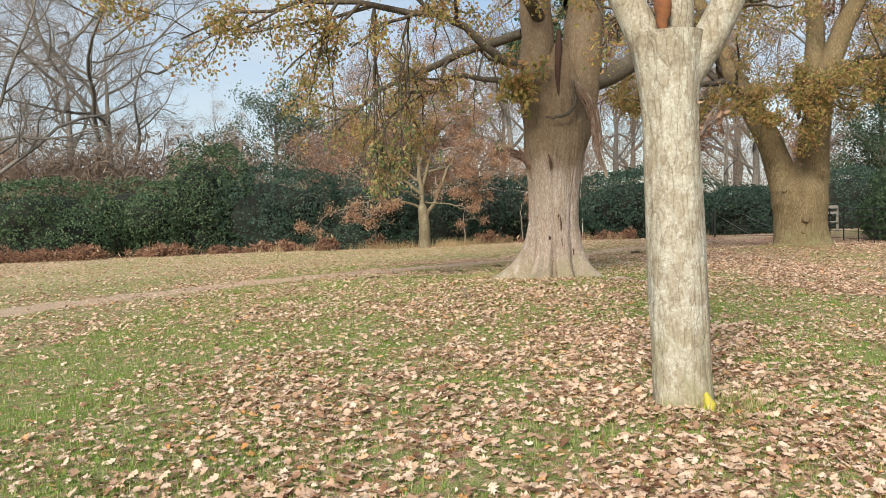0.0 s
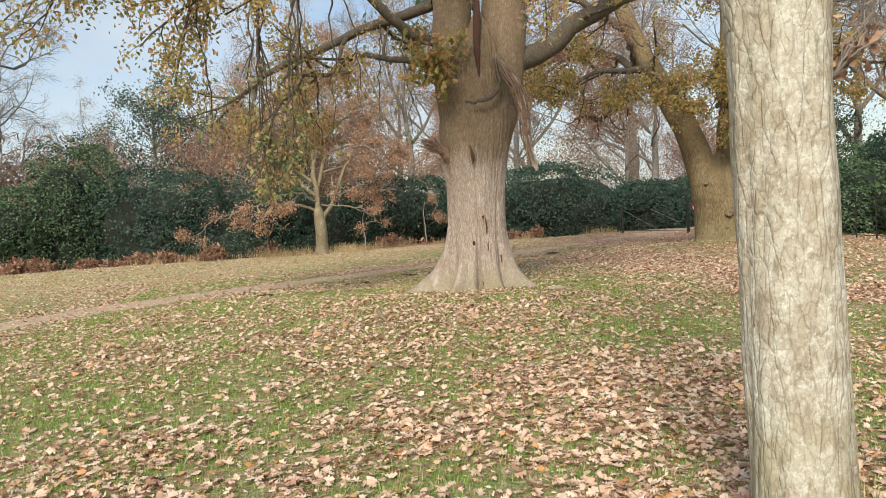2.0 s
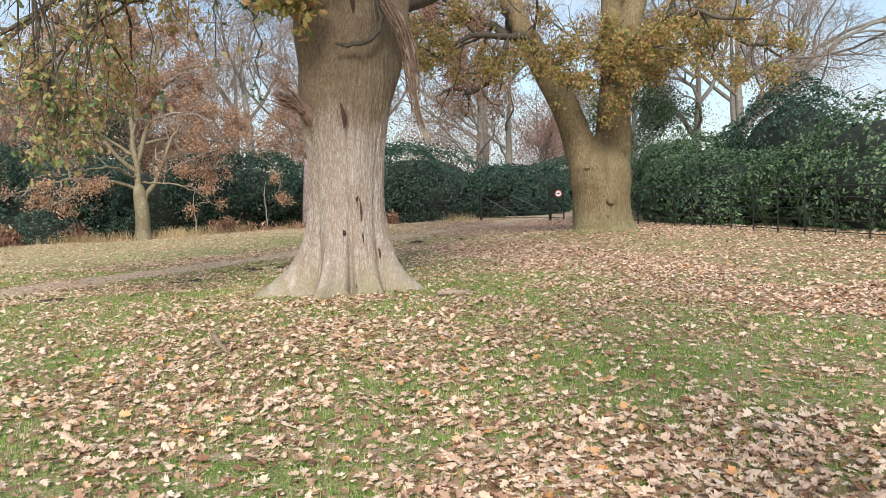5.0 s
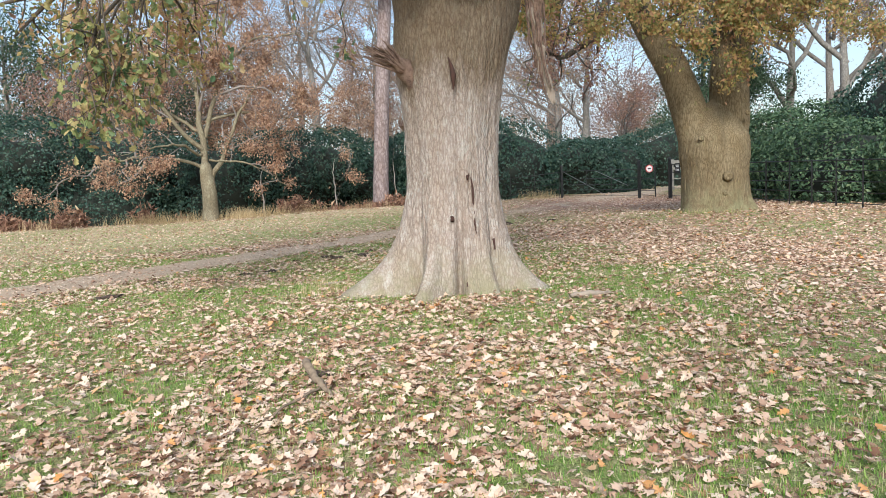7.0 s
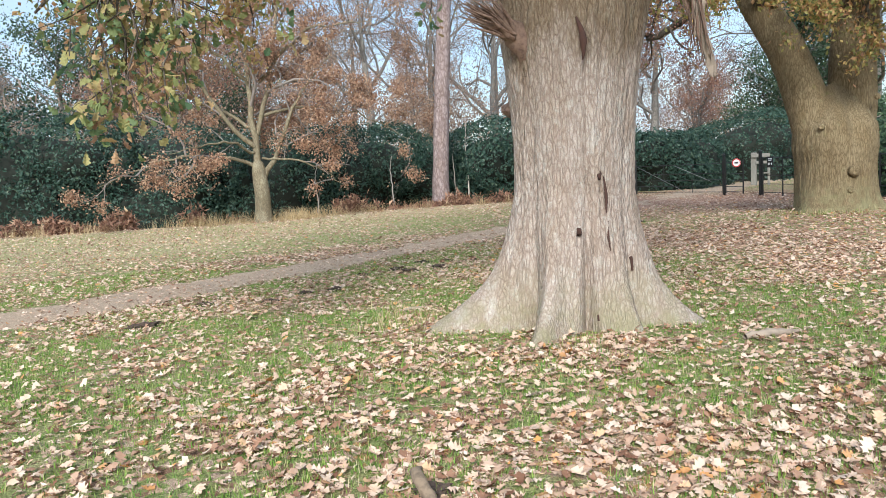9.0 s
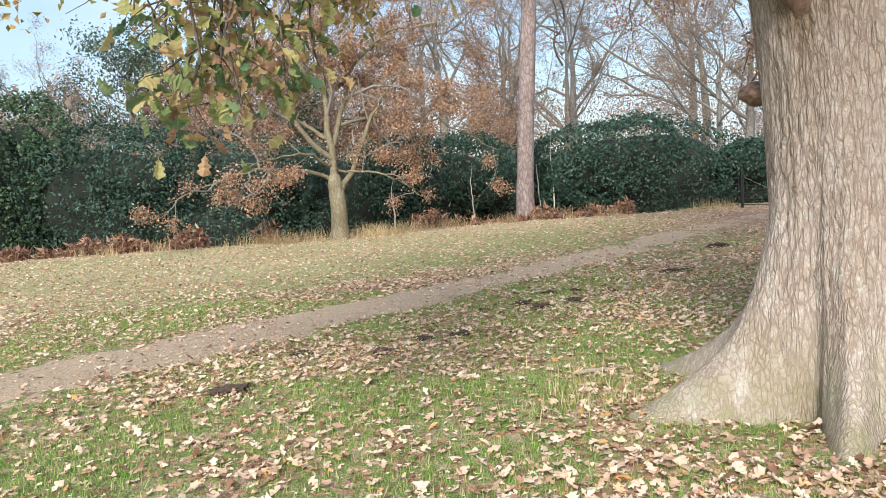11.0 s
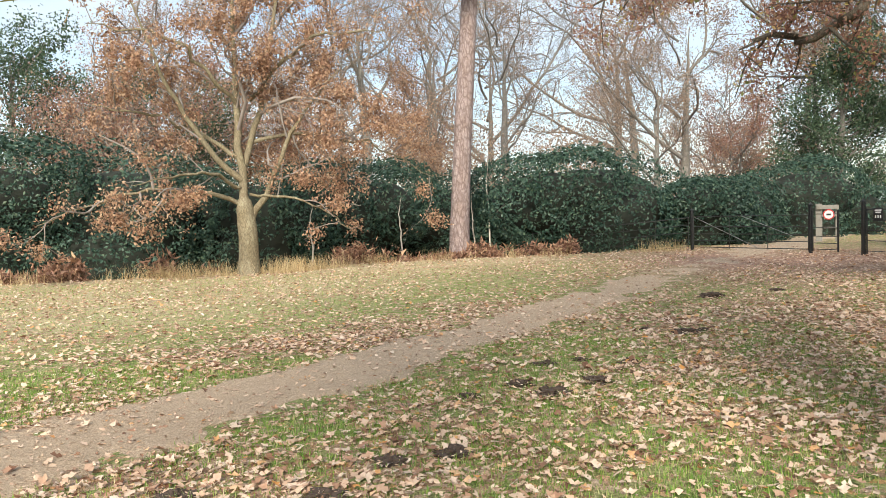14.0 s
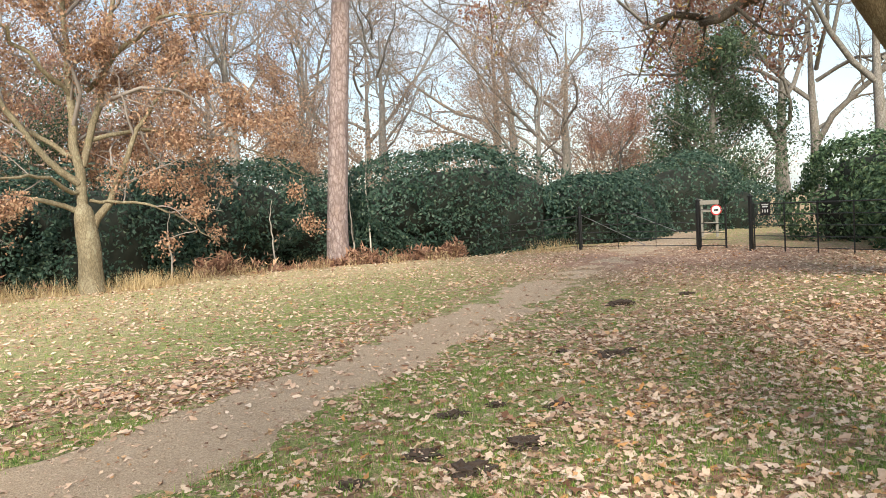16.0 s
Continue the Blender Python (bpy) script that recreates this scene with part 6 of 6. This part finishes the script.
# crumbs of leaf and earth trodden into the path
x, y = scatter(rng, 60000, (-8, 12, 10, 34), lambda x, y: 0.55 * (path_distance(x, y) < 1.15))
lay_leaves("leaf_scraps", rng, x, y, (0.015, 0.05), "diamond", 0.3, "small scraps of dead leaf trodden into the path")
# broken scraps of leaf
x, y = scatter(rng, 130000, (-7, 9, 1.8, 27), lambda x, y: litter_of(x, y) * 0.6 + 0.25)
lay_leaves("leaf_scraps", rng, x, y, (0.018, 0.05), "diamond", 0.3, "small broken scraps of brown leaf in the grass")


def lay_grass(name, rng, x, y, tall, wide, mat, label, lean=0.5):
    ok = clear(x, y) & (path_distance(x, y) > 0.85 + 0.4 * rng.uniform(0, 1, len(x)))
    x, y = x[ok], y[ok]
    n = len(x)
    a = rng.uniform(0, 2 * np.pi, n)
    h = rng.uniform(*tall, n)
    z = height(x, y) - 0.004
    d = np.stack([np.cos(a), np.sin(a), 0 * a], 1)
    s = np.stack([-np.sin(a), np.cos(a), 0 * a], 1) * (wide * rng.uniform(0.7, 1.3, n))[:, None]
    p = np.stack([x, y, z], 1)
    up = np.array([0, 0, 1.0])
    l = (h * rng.uniform(0.1, lean * 2, n))[:, None]
    tip = p + d * l + up * h[:, None]
    V = np.stack([p - s, p + s, tip], 1)
    F = np.array([(0, 1, 2)])[None] + (np.arange(n) * 3)[:, None, None]
    ob = new(name, mesh_of(name, V.reshape(-1, 3), [F.reshape(-1, 3)], mat, False))
    return tagged(ob, label, "grass", kind="stuff")


x, y = scatter(rng, 620000, (-5.0, 6.0, 1.8, 24), lambda x, y: (0.35 + 0.65 * smooth(0.4, 0.6, fbm(x * 1.3, y * 1.3, 61))) * (1 - 0.5 * dry_of(x, y)))
lay_grass("grass", rng, x, y, (0.02, 0.06), 0.0032, M_GRASS, "short green lawn grass between fallen leaves")
x, y = scatter(rng, 110000, (-14, 12, 10, 36), lambda x, y: 0.8 * ~((x > -5) & (x < 6) & (y < 24)))
lay_grass("grass", rng, x, y, (0.015, 0.042), 0.007, M_GRASS, "short green lawn grass between fallen leaves")
x, y = scatter(rng, 40000, (-18, 13, 15, 39), lambda x, y: dry_of(x, y) ** 1.5)
lay_grass("dry_grass", rng, x, y, (0.02, 0.06), 0.007, M_STRAW, "pale bleached grass on the far side of the path")
# longer tufts by the feet of the trees
tuft_x, tuft_y = [], []
for cx, cy, k in ((1.95, 5.15, 110), (2.15, 5.35, 90), (1.35, 5.12, 60), (1.75, 5.05, 70), (2.3, 5.7, 60), (1.0, 16.95, 120), (0.8, 17.3, 100), (1.2, 17.5, 100), (0.6, 16.9, 80), (1.0, 17.9, 80), (2.0, 15.25, 60), (10.4, 23.4, 120), (10.2, 23.9, 120), (11.0, 23.1, 80)):
    tuft_x.append(rng.normal(cx, 0.13, k)), tuft_y.append(rng.normal(cy, 0.11, k))
tuft_x, tuft_y = np.concatenate(tuft_x), np.concatenate(tuft_y)
lay_grass("grass_tufts", rng, tuft_x[::2], tuft_y[::2], (0.05, 0.16), 0.004, M_STRAW, "longer bleached grass round the foot of the trees", 0.5)
lay_grass("grass_tufts", rng, tuft_x[1::2], tuft_y[1::2], (0.05, 0.13), 0.004, M_GRASS, "longer green grass round the foot of the trees", 0.5)
# tufts of tall straw along the brow of the bank
tx_, ty_ = [], []
for _ in range(38):
    cx = rng.uniform(-9, 9.5)
    cy = 38.1 + 0.16 * np.clip(cx, -8, 8) + 0.5 * np.sin(cx * 0.45) + rng.normal(0, 0.35)
    k = rng.integers(18, 60)
    tx_.append(rng.normal(cx, 0.16, k)), ty_.append(rng.normal(cy, 0.16, k))
for cx, cy in ((-0.3, 36.9), (0.2, 37.0), (-1.5, 37.0), (0.7, 37.3), (-2.0, 37.3), (12.9, 38.4), (0.9, 37.6), (1.4, 37.9), (0.4, 37.5), (-2.6, 37.5), (-3.4, 37.4), (12.4, 38.7)):
    tx_.append(rng.normal(cx, 0.25, 130)), ty_.append(rng.normal(cy, 0.2, 130))
lay_grass("tall_dry_grass", rng, np.concatenate(tx_), np.concatenate(ty_), (0.15, 0.52), 0.006, M_STRAW, "tall tufts of straw-coloured grass along the bank", 0.55)
# bracken
bx, by = rng.uniform(-24, 10, 60000), rng.normal(0, 0.45, 60000)
by = by + 39.3 + 0.16 * np.clip(bx, -8, 8) + 0.5 * np.sin(bx * 0.45) - 0.22 * np.clip(-9 - bx, 0, 20)
lump = fbm(bx * 0.9, by * 0.9, 71)
keep = (lump > 0.42) & ((bx < -5.5) | (bx > 2.6) | (lump > 0.62))
bx, by, lump = bx[keep], by[keep], lump[keep]
at = np.stack([bx, by, height(bx, by) + rng.uniform(0, 1, len(bx)) * (0.25 + 1.4 * (lump - 0.42))], 1)
al = rng.normal(size=at.shape) + np.array([0, 0, 0.2])
bracken = new("bracken", mesh_of("bracken", *leaves(rng, at, al, rng.uniform(0.12, 0.30, len(at)), "blade", 0.3), M_BRACKEN, False))
tagged(bracken, "bank of dead rust-brown bracken below the shrubs", "bracken", kind="stuff")


def molehill(x, y, size, seed):
    rng = np.random.default_rng(seed)
    ob_mesh = bpy.data.meshes.new("molehill")
    bm = bmesh.new()
    bmesh.ops.create_icosphere(bm, subdivisions=4, radius=1.0)
    off = rng.uniform(0, 50, 3)
    for v in bm.verts:
        q = Vector(v.co)
        k = 0.85 + 0.5 * noise.noise(q * 2.0 + Vector(off)) + 0.4 * noise.noise(q * 5 + Vector(off)) + 0.25 * noise.noise(q * 11)
        v.co = Vector((q.x * size * k, q.y * size * k * 0.8, max(q.z, -0.3) * size * 0.36 * k))
    bm.to_mesh(ob_mesh)
    bm.free()
    ob_mesh.materials.append(M_SOIL)
    ob = new("molehill", ob_mesh)
    ob.location = (x, y, ground_z(x, y))
    return tagged(ob, "crumbly dark earth molehill in the grass", "molehill", "molehills")


MOLES = ((0.42, 13.2, 0.10), (-3.05, 12.05, 0.10), (-1.70, 18.4, 0.17), (-1.21, 19.7, 0.12), (-0.42, 19.4, 0.12), (0.02, 19.85, 0.11), (0.41, 19.86, 0.13), (-0.59, 18.25, 0.08), (1.58, 21.18, 0.17), (2.13, 21.47, 0.15), (1.47, 21.58, 0.13), (0.93, 21.3, 0.10),
         (2.03, 22.42, 0.13), (2.46, 22.52, 0.09), (2.85, 22.22, 0.12), (4.38, 23.68, 0.18), (4.62, 23.74, 0.13), (4.1, 24.2, 0.09), (6.74, 26.75, 0.22), (8.24, 27.05, 0.14))
for k, (x, y, s) in enumerate(MOLES):
    molehill(x, y, s, 400 + k)


def fallen_branch():
    rng = np.random.default_rng(81)
    ob = thing("fallen_branch", (0.36, 12.85, ground_z(0.36, 12.85)), "crooked dead branch lying among the leaves", "branch")
    part("main_stem", mesh_of("fallen_stem", *tubes([(*curve([(0.0, 0.36, 0.13), (-0.05, 0.28, 0.15), (0.0, 0.14, 0.08), (0.05, -0.05, 0.04), (0.08, -0.22, 0.025)], [0.012, 0.030, 0.028, 0.020, 0.008], 16, 0.005, rng), 12)]), M_ROTTEN), ob)
    part("side_stem", mesh_of("fallen_side", *tubes([(*curve([(0.04, -0.02, 0.04), (-0.10, -0.2, 0.05), (-0.28, -0.42, 0.03), (-0.45, -0.7, 0.02)], [0.010, 0.010, 0.008, 0.004], 14, 0.008, rng), 8)]), M_ROTTEN), ob)
    return ob


def stick(x, y, length, turn, r=0.03):
    rng = np.random.default_rng(int(abs(x * 100)))
    c, s = math.cos(radians(turn)), math.sin(radians(turn))
    pts = [(c * length * (t - 0.5), s * length * (t - 0.5), 0.03 + 0.01 * math.sin(5 * t)) for t in (0, 0.25, 0.5, 0.75, 1)]
    ob = new("stick", mesh_of("stick", *tubes([(*curve(pts, [r * 0.6, r, r * 0.95, r * 0.8, r * 0.3], 14, 0.006, rng), 9)]), M_DEAD))
    ob.location = (x, y, ground_z(x, y))
    return tagged(ob, "bare pale stick lying on the grass", "stick", "loose sticks")


fallen_branch()
stick(3.5, 15.15, 0.5, 5, 0.035)
stick(1.16, 17.8, 0.42, 10, 0.018)

# ---- single leaves beside the walked line, each its own piece ----
lv, lf = leaf_shape("lobed")
leaf_meshes = []
for k in range(6):
    v = lv.copy()
    v[:, 2] = v[:, 2] * (1 if k % 2 else -1) + rng.normal(0, 0.03, len(v)) + rng.normal(0, 0.4) * (v[:, 0] - 0.5) ** 2
    leaf_meshes.append(mesh_of("leaf", v * 0.095, [lf], M_LITTER, False))
x, y = scatter(rng, 1700, (-2.6, 3.0, 2.6, 17), lambda x, y: litter_of(x, y))
ok = clear(x, y)
for k, (a, b) in enumerate(list(zip(x[ok], y[ok]))[:290]):
    o = new("leaf", leaf_meshes[k % 6])
    o.parent = ground
    o.matrix_basis = pose(a, b, ground_z(a, b) + 0.035, rng.normal(0, 14), rng.normal(0, 14), rng.uniform(0, 360)) @ Matrix.Scale(rng.uniform(0.8, 1.25), 4)
